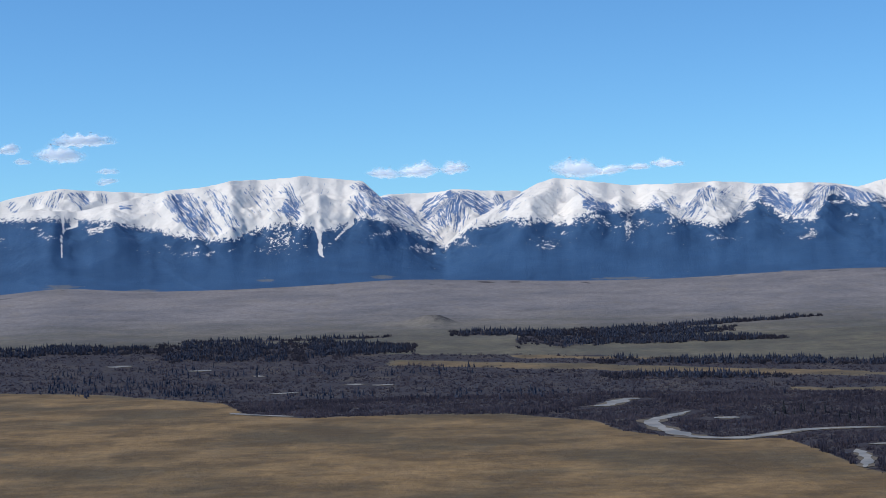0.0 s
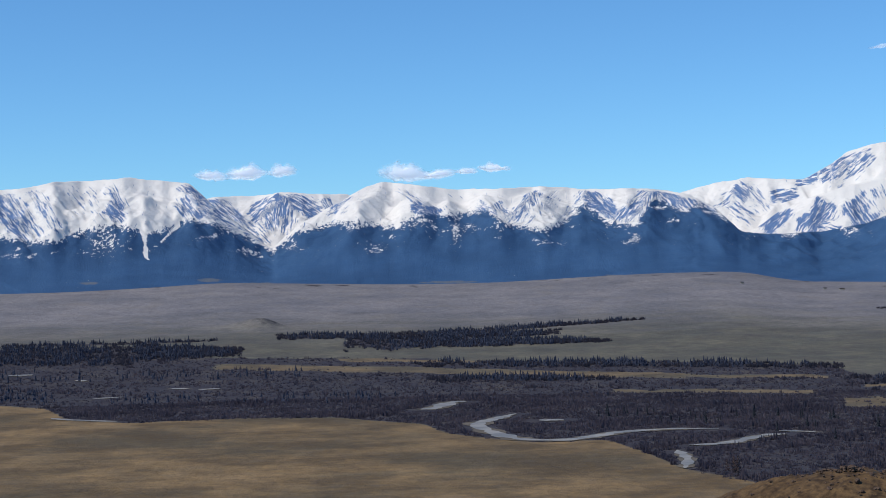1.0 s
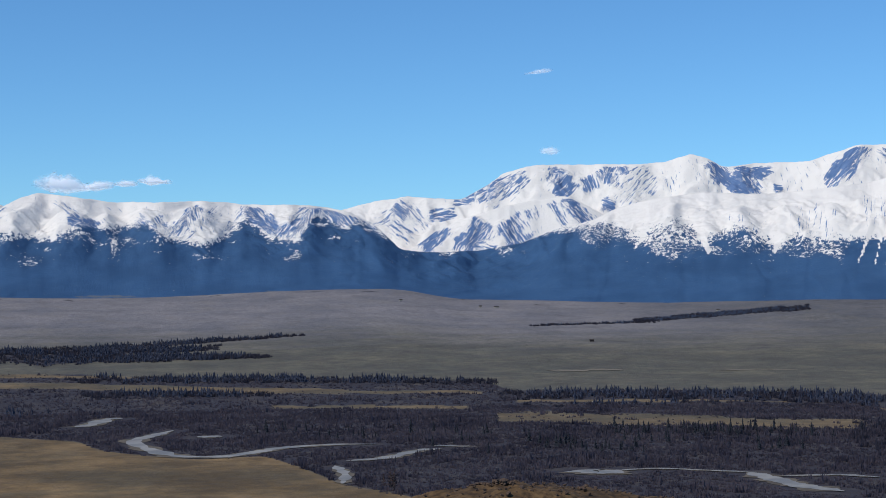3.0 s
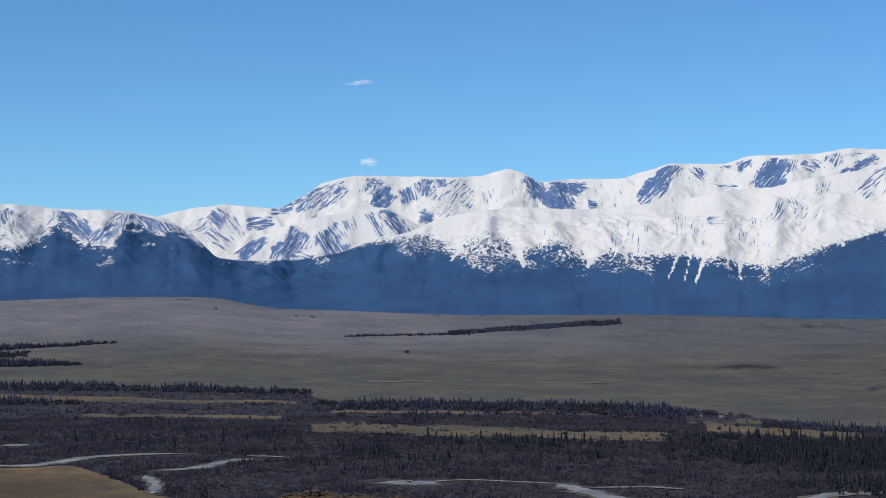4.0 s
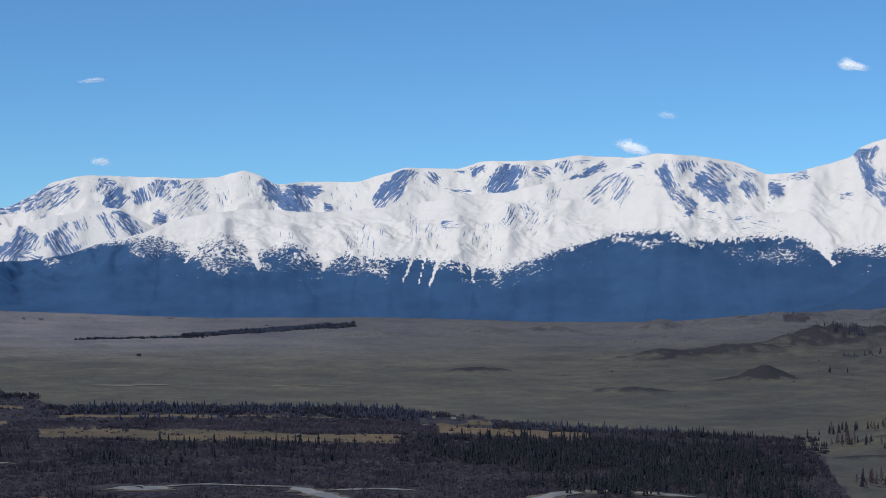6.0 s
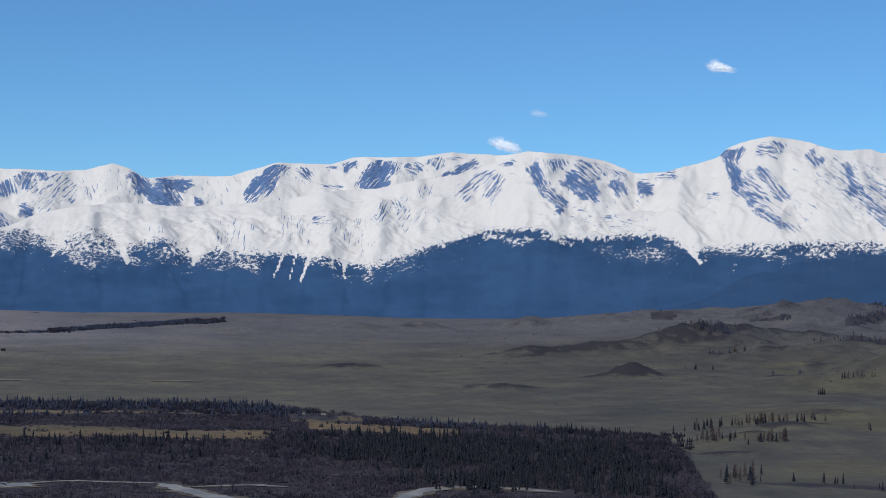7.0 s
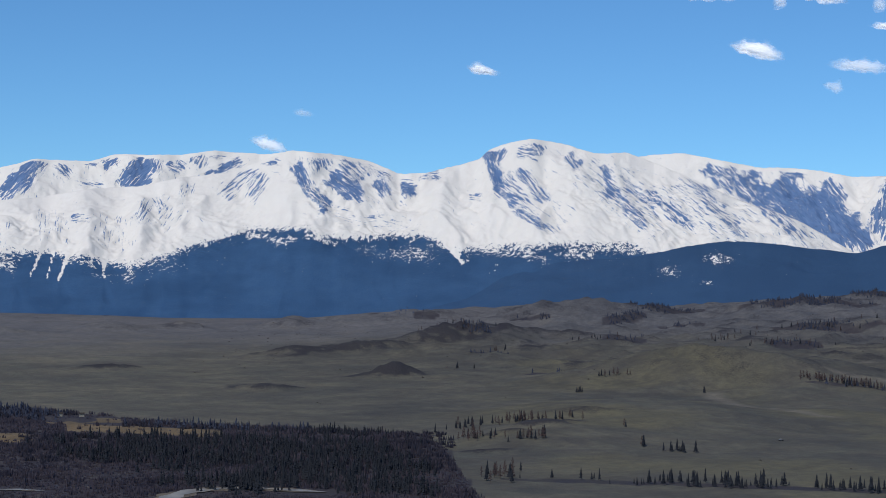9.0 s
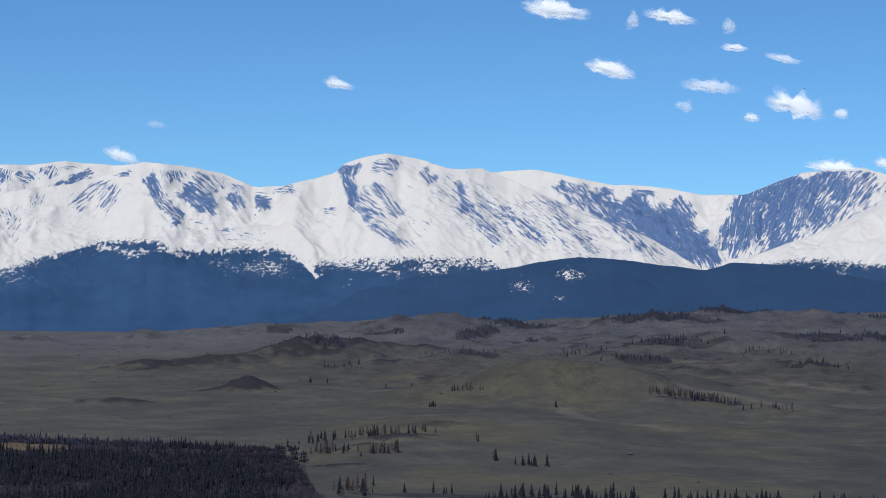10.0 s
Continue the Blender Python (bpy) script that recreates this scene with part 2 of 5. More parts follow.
def sheet(name, X, Y, Z, mat, attrs=(), wrap=False):
    """A grid of quads; rows run outwards, columns clockwise."""
    rows, cols = X.shape
    i = np.arange(rows - 1)[:, None] * cols
    j = np.arange(cols if wrap else cols - 1)[None, :]
    k = (j + 1) % cols
    quads = np.stack(np.broadcast_arrays(i + j, i + k, i + cols + k, i + cols + j), -1).reshape(-1, 4)[:, ::-1]
    me = mesh_from(name, np.stack((X, Y, Z), -1).reshape(-1, 3), quads, np.full(len(quads), 4), mat, True)
    for key, v in attrs:
        me.attributes.new(key, 'FLOAT', 'POINT').data.foreach_set("value", np.asarray(np.broadcast_to(v, X.shape), np.float32).ravel())
    return new(name, me)


# ---- valley floor ----
FOOT = [(-40, 0.0), (-14.8, -0.05), (-12.9, 0.18), (-10.2, -0.02), (-6.4, -0.02), (-1.6, 0.19), (4.1, 0.01), (7, -0.02), (11.7, 0.15), (13.5, 0.2), (16, 0.2),
        (17.5, -0.18), (20.4, -0.26), (24.1, -0.38), (30.8, -0.33), (36.5, -0.45), (40.3, -0.41), (44.5, -0.03), (50.3, 0.31), (52.2, 0.09), (56, 0.54), (64.7, 0.66), (90, 0.5)]
HILLS = [  # azimuth, distance, rise, half widths across (m) and along (m), rockiness
    (-0.4, 2640, 12, 34, 60, 0.55), (50.2, 3250, 31, 110, 110, 0.5), (52.4, 3330, 9, 60, 90, 0.6), (47.9, 3230, 12, 60, 110, 0.7), (59.4, 3330, 16, 60, 90, 0.7),
    (44.9, 2740, 18, 110, 90, 0.8), (42.2, 2620, 12, 90, 60, 0.85), (47.0, 2700, 4, 60, 80, 0.6), (39.9, 2560, 10, 50, 60, 1.0), (46.4, 2800, 14, 90, 70, 0.9),
    (43.2, 2150, 7, 24, 30, 3.2), (43.6, 2150, 7, 24, 30, 3.2), (43.2, 2130, 4, 55, 26, 0.9), (53.6, 2140, 38, 120, 120, 0.42), (56.0, 2080, 12, 120, 120, 0.35), (58.6, 1950, 8, 120, 130, 0.05),
    (48.4, 1290, 4, 26, 10, 0.8), (47.2, 1240, 3, 20, 8, 0.8), (49.8, 1420, 4, 40, 12, 0.7), (46.5, 1150, 3, 22, 8, 0.8), (49.2, 1330, 3, 16, 9, 0.8),
    (52.0, 1500, 18, 130, 190, 0.02), (48.6, 1250, 10, 60, 90, 0.05), (33.8, 3200, 16, 60, 70, 0.5), (29.8, 3050, 13, 70, 60, 0.3),
    (39.8, 3300, 24, 62, 80, 0.7), (36.2, 3280, 14, 50, 60, 0.7), (41.6, 3320, 12, 60, 60, 0.5), (44.6, 3300, 24, 130, 80, 0.6), (33.8, 2290, 6, 40, 30, 1.0), (38.9, 1950, 7, 45, 30, 0.9),
    (57.6, 3250, 18, 150, 130, 0.6), (55.1, 3250, 8, 70, 90, 0.6), (62.5, 3200, 30, 150, 140, 0.45), (59.8, 2900, 20, 110, 90, 0.2)]


BELTS = [  # conifer belts: azimuth from, to, distance at both ends, half depth at both ends, trees per 100 square metres
    (-20, -9.3, 2350, 2320, 60, 70, 3.0), (-9.6, -5, 2270, 2250, 150, 150, 2.4), (-5.2, -1, 2245, 2220, 150, 60, 3.2), (-8.8, -1.8, 2440, 2400, 18, 14, 2.5), (0.2, 4.4, 2450, 2425, 45, 45, 3.0),
    (2.4, 11.4, 2330, 2265, 125, 14, 3.0), (4.6, 9.8, 2395, 2430, 60, 40, 3.0), (4.0, 12.6, 2440, 2620, 55, 12, 3.0), (4.8, 19.1, 1990, 1870, 45, 30, 3.0), (5.2, 11.6, 1765, 1720, 55, 30, 2.6), (19.2, 29.5, 1650, 1640, 60, 55, 2.2),
    (20, 31, 1490, 1570, 25, 25, 1.0), (28.5, 33.4, 1630, 1480, 85, 60, 2.6), (33, 45, 1440, 1280, 24, 24, 2.2), (20, 33, 1225, 1190, 35, 35, 1.0), (31, 45.4, 1200, 1130, 110, 110, 2.6),
    (34, 46, 1010, 960, 100, 70, 2.8), (20.3, 24.6, 2915, 3060, 8, 26, 1.6), (23.8, 29.6, 3080, 3430, 36, 85, 2.2), (-7, 6, 1560, 1470, 60, 60, 0.4), (-15, -6, 1900, 1600, 150, 100, 0.8), (10, 20, 1250, 1180, 45, 45, 0.45),
    (15, 31, 1100, 1080, 50, 50, 0.4), (47.0, 70, 985, 965, 14, 14, 2.4), (-15, 4, 2000, 1850, 60, 60, 0.5),
    (50.3, 51.9, 3070, 3190, 60, 50, 1.3), (51.0, 53.9, 3300, 3360, 70, 60, 1.2), (54.9, 59.6, 3260, 3190, 60, 40, 1.2), (58.0, 61.5, 3340, 3300, 40, 40, 1.6), (56.0, 59.8, 2860, 2820, 40, 16, 1.0),
    (55.8, 57.7, 2600, 2580, 60, 60, 0.8), (61.0, 67, 2950, 2990, 60, 60, 1.1), (61.5, 63.3, 2520, 2580, 40, 40, 1.0), (50.3, 51.9, 2700, 2740, 90, 70, 0.35), (44.4, 47.2, 2780, 2740, 40, 30, 0.9), (45.7, 47.4, 2460, 2420, 30, 25, 0.5),
    (47.8, 49.3, 2130, 2100, 25, 25, 0.4), (52.2, 53.9, 3110, 2990, 18, 18, 0.8), (42.6, 44.9, 3280, 3250, 30, 40, 0.6), (57.1, 60.3, 1960, 1960, 16, 12, 1.7), (47.2, 48.7, 3140, 3120, 20, 16, 0.9), (38, 40.5, 3460, 3330, 20, 20, 0.6),
    (62, 67, 3300, 3350, 40, 40, 1.3)]


def wrapped(az):
    return (az + 180) % 360 - 180


def ground_rise(az, r):
    """Height of the ground over the eye's level, and how rocky it is."""
    zf = 3700 * tand(curve(FOOT, az, 0.8))
    s = np.clip((r - 1800) / 1900, 0, 1.0)
    z = -EYE + (EYE + zf) * s ** 1.25
    rock = np.zeros_like(z)
    right = smooth(38, 50, az) * smooth(820, 1500, r)
    x, y = r * np.sin(np.radians(az)), r * np.cos(np.radians(az))
    roll = 9 * fbm(x / 300, y / 300, 3, 5, 0.5) + (7 + 14 * smooth(2150, 2500, r)) * (ridged(x / 170 + y / 400, y / 130, 4, 4, 0.5) - 0.55)
    z = z + right * (roll + 3.0) * (1 - 0.6 * smooth(3300, 3700, r)) * (0.45 + 0.55 * smooth(1500, 2100, r))
    rock = rock + right * (0.6 * smooth(0.1, 0.45, fbm(x / 120, y / 60, 6, 4)) + 0.55 * smooth(0.7, 0.88, ridged(x / 170 + y / 400, y / 130, 4, 4, 0.5))) * smooth(1900, 2300, r)
    z = z + 1.2 * fbm(x / 160, y / 160, 5, 3) * smooth(2000, 2600, r)
    z = z + right * 4.2 * fbm(x / 46, y / 46, 16, 4, 0.6) * (0.3 + 0.7 * smooth(1800, 2400, r))
    crag = ridged(x / 44 + 0.4 * fbm(x / 90, y / 90, 19, 2), y / 44, 9, 4, 0.6)
    swell = fbm(x / 70, y / 70, 14, 4, 0.5)
    for a0, r0, h, wx, wy, rk in HILLS:
        dx, dy = np.radians(az - a0) * r0, r - r0
        warp = 1 + 0.5 * perlin(x / (wx * 0.9), y / (wx * 0.9), int(r0))
        g = np.exp(-((dx / wx) ** 2 + (dy / wy) ** 2) * warp)
        z = z + h * g * (0.95 + 0.22 * swell) + 0.8 * min(h, 13) * min(rk, 1.0) * g * (crag - 0.5)
        rock = np.maximum(rock, rk * smooth(0.12, 0.55, g) * (0.45 + 0.8 * smooth(0.35, 0.8, crag)))
    # the hill that carries the eye, with a stony shoulder in front
    knob = -1.7 - 0.27 * r + 0.00021 * r * r
    knob = np.where(r > 560, -200, knob)
    z = np.maximum(z, knob)
    dx, dy = np.radians(az - 19.6) * 42, r - 42
    lump = 8.05 * np.exp(-(np.abs(dx) / np.where(dx > 0, 22, 14)) ** 1.6 - (dy / 6) ** 2) * (np.abs(dx) < 60)
    lump = lump + (0.45 * fbm(x / 2.6, y / 2.6, 8, 5, 0.6) - 0.05) * np.exp(-(dx / 9) ** 2 - (dy / 10) ** 2)
    lump = lump + 0.06 * np.exp(-(dx / 0.7) ** 2 - (dy / 3) ** 2)
    z = np.where(r < 75, z + lump, z)
    rock = np.where(r < 75, 0.42 * np.exp(-(dx / 7) ** 2) * smooth(-0.1, 0.3, fbm(x / 1.1, y / 1.1, 12, 4)), rock)
    return z, rock


def spot(az, r):
    return r * np.sin(np.radians(az)), r * np.cos(np.radians(az)), EYE + ground_rise(np.asarray(az, float), np.asarray(r, float))[0]


# floodplain: near and far edges of the scrub, and its clearings
NEAR = [(-40, 1800), (-14.8, 1767), (-11.5, 1672), (-10.3, 1606), (-7.4, 1486), (-6.9, 1347), (-4.8, 1297), (-1, 1304), (2.1, 1283), (5.1, 1205), (5.7, 1135), (7.2, 1089),
        (8.7, 1055), (11.3, 1062), (12.4, 992), (13.8, 895), (15.8, 850), (17.3, 800), (19, 740), (30, 640), (47, 640), (90, 640)]
FAR = [(-40, 2300), (-14.8, 2380), (-11, 2330), (-9, 2280), (-5.5, 2250), (-2.6, 2150), (0.2, 2110), (3.9, 2090), (10, 1960), (19, 1860), (19.6, 1730), (24, 1740), (28.8, 1680), (31.5, 1660), (33, 1560), (35.2, 1480),
       (37.7, 1400), (40.5, 1390), (44.3, 1310), (45.2, 1160), (45.9, 960), (46.4, 860), (47.2, 640), (47.5, 300), (90, 300)]
CLEARINGS = [  # azimuth from, to, distance from, to, half depth
    (31.7, 34.4, 1485, 1440, 62), (-2.6, 14.8, 2030, 1740, 55), (18.6, 31.9, 1372, 1268, 72), (32.2, 37.8, 1400, 1325, 66), (11.2, 18.5, 1530, 1480, 26), (2.0, 7.5, 2080, 1990, 34),
    (9.5, 19.0, 1790, 1700, 36), (19.5, 26.5, 1560, 1560, 24), (26.0, 31.0, 1545, 1530, 20)]


def scrub_cover(az, r):
    x, y = r * np.sin(np.radians(az)), r * np.cos(np.radians(az))
    w = 22 * fbm(x / 60, y / 60, 21, 3) + 10 * fbm(x / 18, y / 18, 22, 3)
    near, far = curve(NEAR, az, 0.25), curve(FAR, az, 0.25)
    c = smooth(-8, 8, r + 0.5 * w - near) * smooth(-10, 10, far - r + w)
    gold = np.zeros_like(c)
    for a0, a1, r0, r1, half in CLEARINGS:
        t = np.clip((az - a0) / (a1 - a0), 0, 1)
        mid = r0 + (r1 - r0) * t
        ends = smooth(0, 0.12, t) * smooth(0, 0.12, 1 - t)
        gold = np.maximum(gold, smooth(0.9, 0.5, np.abs(r - mid + 1.3 * w) / half) * smooth(0.1, 0.4, ends + 0.25 * w / 22) * (az > a0) * (az < a1))
    return c * (1 - gold), gold * c


WORN = [  # pale worn tracks
    [(54.0, 1900), (54.9, 1760), (55.9, 1640), (56.9, 1560), (57.8, 1530)], [(58.6, 2330), (60, 2290), (62, 2230), (66, 2180)], [(57.8, 2060), (60, 2030), (62, 2000), (66, 1960)]]


def build_ground():
    fine = np.arange(-19, 69, 0.13)
    coarse = np.arange(70, 340, 3.0)
    az = np.concatenate((fine, coarse))
    near = np.concatenate(([0.0], np.geomspace(0.05, 24, 16), np.linspace(25, 62, 60), np.geomspace(66, 700, 24)))
    el = np.concatenate((np.linspace(-7.9, -3.2, 170), np.linspace(-3.17, 0.0, 150)))
    flat = EYE / tand(-el[:170])
    out = np.linspace(1800, 3800, 150)
    r = np.concatenate((near, flat[:170], out, np.linspace(3850, 4900, 8)))
    A, R = np.meshgrid(az, r)
    W = wrapped(A)
    X, Y = R * np.sin(np.radians(A)), R * np.cos(np.radians(A))
    Z, rock = ground_rise(W, R)
    far_side = smooth(70, 84, W) + smooth(-20, -40, W)
    Z = np.where(R > 700, Z * (1 - np.clip(far_side, 0, 1)) - EYE * np.clip(far_side, 0, 1) * np.clip((3700 - R) / 3000, 0.05, 1), Z)
    scrub, gold = scrub_cover(W, R)
    worn = np.zeros_like(R)
    for (a0, d0), (a1, d1) in (pair for line in WORN for pair in zip(line, line[1:])):
        c = slice(np.searchsorted(fine, min(a0, a1) - 1.5), np.searchsorted(fine, max(a0, a1) + 1.5))
        x, y = X[:, c], Y[:, c]
        p0, p1 = plan(a0, d0), plan(a1, d1)
        t = np.clip(((x - p0[0]) * (p1[0] - p0[0]) + (y - p0[1]) * (p1[1] - p0[1])) / ((p1 - p0) ** 2).sum(), 0, 1)
        near_by = np.hypot(x - p0[0] - t * (p1[0] - p0[0]), y - p0[1] - t * (p1[1] - p0[1]))
        worn[:, c] = np.maximum(worn[:, c], 0.6 * smooth(18, 4, near_by + 7 * fbm(x / 25, y / 25, 57, 3)))
    meadow = smooth(10, -10, R - curve(NEAR, W, 0.25)) * smooth(50, 40, W)
    band = fbm(X / 300, Y / 60, 40, 4)
    # greener grass; near azimuth 53 a sunlit patch is put into the colour
    green = smooth(0.05, 0.5, band) * smooth(1000, 880, R) * 0.5 * (W < 14) + 0.85 * smooth(0.0, 0.4, fbm(X / 250, Y / 200, 44, 4) + 0.25 * smooth(300, 60, np.hypot(R - 1500, (W - 53) * 26))) * smooth(40, 48, W) * smooth(2500, 2200, R)
    dip = np.degrees(np.arctan2(-np.minimum(Z, 0), R + 1)) * 1.0
    calm = 1 - 0.55 * smooth(36, 46, W)
    streak = 0.5 + 0.38 * calm * fbm(W / 1.7 + 0.5 * fbm(X / 200, Y / 200, 47, 3), dip / 0.17, 46, 4, 0.6) + 0.30 * calm * fbm(W / 0.6, dip / 0.075, 48, 4, 0.6)
    woods = smooth(0.05, 0.4, fbm(W / 1.1, R / 90, 50, 4, 0.55) - 0.5 + 0.45 * smooth(3380, 3680, R)) * smooth(3150, 3350, R)
    scrub = np.maximum(scrub, 0.8 * woods)
    for a0, a1, d0, d1, half, half1, dens in BELTS:
        t = np.clip((W - a0) / (a1 - a0), 0, 1)
        hw = half + (half1 - half) * t
        scrub = np.maximum(scrub, smooth(1.1, 0.6, np.abs((R - d0 - (d1 - d0) * t) / hw - 0.7 * fbm(W / 0.9, W * 0 + d0, 83, 3)) + 0.5 * smooth(0.1, 0, np.minimum(t, 1 - t))) * (W > a0) * (W < a1) * np.where(W > 44, 0.75, min(1, dens / 2.5)))
    # with distance, floor, hills and rock fade into the painted haze
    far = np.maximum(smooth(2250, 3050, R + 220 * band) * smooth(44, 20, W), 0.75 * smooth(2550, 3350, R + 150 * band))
    g = sheet("ground", X, Y, EYE + Z, M_GROUND, (("scrub", scrub), ("gold", np.maximum(0.65 * gold, meadow)), ("green", green), ("worn", worn), ("far_haze", np.maximum(0.85 * smooth(43, 50, W + 3 * band) * smooth(2350, 3100, R + 150 * band), 0.6 * smooth(20, 30, W) * smooth(2600, 3250, R + 150 * band))), ("far", far), ("rock", rock * (1 - 0.35 * smooth(2600, 3300, R))), ("streak", streak), ("close", 0.95 * smooth(90, 70, R)), ("hills", smooth(30, 46, W + 6 * band) * (0.85 + 0.6 * fbm(X / 400, Y / 400, 52, 3)) * (1 - 0.55 * smooth(2500, 3300, R)))), True)
    tagged(g, "broad dry valley floor of golden meadow and grey-green steppe", "ground", kind="structure")


# ---- mountains ----
FRONT_WEST = [(-40, 2.5), (-14.7, 2.64), (-13.6, 2.78), (-12.4, 2.7), (-11.1, 2.93), (-9.2, 3.36), (-8.2, 3.44), (-7.1, 3.66), (-6, 3.68), (-4.6, 3.77), (-3.5, 3.64), (-2.7, 3.58),
              (-2.3, 3.2), (-1.8, 2.7), (-0.8, 2.0), (0.02, 1.28), (0.9, 2.05), (1.9, 2.61), (2.6, 2.97), (3.25, 3.34), (3.8, 3.51), (5, 3.36), (6.3, 3.19), (7.6, 3.19), (9.3, 3.23),
              (10.8, 3.1), (12.7, 3.07), (13.5, 2.98), (14.2, 2.81), (15, 2.41), (15.9, 1.55), (16.4, 1.45), (17.4, 1.42)]
FRONT_EAST = [(18.6, 1.46), (20, 1.68), (21.25, 2.18), (22.4, 2.41), (23.3, 2.86), (24.5, 3.12), (26.2, 3.32), (28, 3.21), (29.3, 3.27), (31.2, 3.46), (33.3, 3.84), (34.7, 3.93),
              (36.2, 4.29), (37.7, 4.47), (39.7, 5.25), (41.2, 5.16), (42.5, 4.92), (43.43, 4.51), (44.3, 4.56), (46.2, 5.04), (46.5, 5.38), (47.1, 5.6), (47.9, 5.77), (49, 5.59), (50.1, 5.26),
              (51.2, 5.31), (52.7, 4.71), (54.8, 3.77), (56.9, 3.03), (58.8, 1.9), (60.5, 2.49), (62.5, 3.22), (64.7, 4.28), (67, 4.9), (90, 4.0)]
MIDDLE = [(10, 0.8), (15.6, 1.0), (17.1, 2.13), (17.9, 2.5), (19.3, 2.92), (20.4, 3.12), (21.5, 3.28), (22.2, 2.98), (23.5, 2.2), (26, 1.5)]
BACK_WEST = [(-40, 3.0), (-14.7, 3.07), (-13.6, 3.34), (-12.7, 3.46), (-11, 3.34), (-10.3, 3.3), (-9, 3.25), (-7, 2.8), (-3, 2.8), (-1.8, 3.1), (-0.6, 3.09), (0.4, 3.22), (1.3, 3.16), (2.6, 3.11), (4, 2.7),
             (12, 2.4), (14.1, 2.94), (15, 3.16), (16.1, 3.32), (18, 3.2), (18.9, 3.69), (19.45, 4.08), (20.2, 4.29), (20.6, 4.35), (21.6, 4.33), (23.8, 4.3), (25, 4.36), (25.8, 4.62), (26.3, 4.47), (26.8, 4.15)]
BACK_EAST = [(27.9, 4.23), (29.7, 4.27), (31.2, 4.74), (33.1, 4.73), (33.8, 4.98), (36, 5.02), (37.1, 5.19), (38.8, 5.11), (39.7, 5.2), (41, 4.9), (43, 4.3), (46, 4.3), (50, 4.9), (51.9, 5.21), (53.1, 5.29),
             (54.4, 5.02), (55.5, 4.79), (56.6, 4.78), (57.6, 4.68), (58.6, 4.47), (60.1, 4.47), (61, 4.85), (62, 5.23), (63.1, 5.32), (64, 5.35), (64.7, 5.12), (67, 4.9), (90, 4.0)]
FOREST_HILL = [(44, 0.1), (47, 1.2), (49.5, 1.66), (51.2, 1.71), (53.1, 2.12), (54.45, 2.33), (56, 2.26), (57.3, 2.08), (58.8, 1.94), (59.7, 2.2), (61.6, 2.12), (63.1, 1.85), (64.7, 1.59), (67, 1.5), (90, 1.2)]
TREELINE_WEST = [(-40, 2.4), (-14.7, 2.42), (-12.9, 2.47), (-11.1, 2.35), (-9.4, 1.96), (-7.9, 1.68), (-7.1, 1.66), (-6.6, 1.9), (-5.2, 2.2), (-4.6, 2.05), (-4.15, 1.9), (-3.7, 1.97), (-2.7, 2.33), (-1.8, 2.18), (-0.8, 1.71),
                 (0.1, 1.21), (0.9, 1.86), (2.3, 2.15), (4.3, 1.97), (5.1, 2.42), (6.1, 2.3), (7.4, 2.45), (8, 1.96), (9.3, 1.73), (10, 1.99), (10.6, 2.63), (11.5, 1.94), (12.4, 1.8), (13, 2.74), (14.1, 2.23), (14.5, 2.57), (15.4, 1.95), (16.1, 1.8)]
TREELINE_EAST = [(18, 1.8), (20, 1.9), (21.3, 2.1), (23, 2.25), (23.87, 1.7), (25.3, 1.6), (26.1, 1.6), (26.6, 1.83), (27.5, 2.09), (28.4, 1.41), (28.65, 1.35), (29.2, 1.75), (30, 1.5), (30.8, 1.6), (31.34, 1.65), (31.7, 1.7), (32.5, 1.5), (33.1, 1.55), (33.65, 1.3),
                 (34.6, 1.28), (36.5, 1.95), (38.4, 2.53), (40.3, 2.62), (40.8, 2.33), (42.1, 2.29), (43.2, 2.42), (44.5, 2.41), (44.9, 2.14), (45.5, 1.85), (46, 2.0), (47.1, 1.87), (48.6, 2.16), (50, 2.16), (51.8, 1.9), (56, 1.6), (60, 2.0), (62, 2.3), (65, 2.1), (90, 2)]
TREELINE = TREELINE_WEST + TREELINE_EAST

# bare ribs and faces: azimuth and elevation at the top and at the foot, width in degrees, how bare
ROCKS_WEST = [(-14.14, 3.07, -14.43, 2.78, 0.40, 0.45), (-13.47, 3.30, -13.67, 2.86, 0.40, 0.4), (-12.89, 3.40, -13.09, 2.86, 0.40, 0.45), (-12.41, 3.39, -11.93, 2.84, 0.50, 0.45), (-11.53, 3.38, -11.40, 2.88, 0.40, 0.4), (-10.86, 2.85, -10.42, 2.83, 0.22, 0.55),
    (-9.18, 3.15, -8.02, 1.67, 0.59, 0.68), (-8.68, 3.34, -7.63, 1.72, 0.50, 0.55), (-7.89, 3.48, -6.92, 1.90, 0.40, 0.48), (-6.59, 3.50, -6.01, 2.69, 0.40, 0.3), (-6.04, 3.49, -5.70, 3.08, 0.30, 0.3), (-5.27, 3.43, -4.90, 2.67, 0.40, 0.6),
    (-5.40, 2.78, -4.91, 2.36, 0.40, 0.72), (-2.91, 3.58, -2.37, 3.12, 0.59, 0.5), (-2.98, 2.93, -2.00, 1.59, 0.50, 0.62), (-2.57, 3.22, -1.38, 1.98, 0.59, 0.6)]
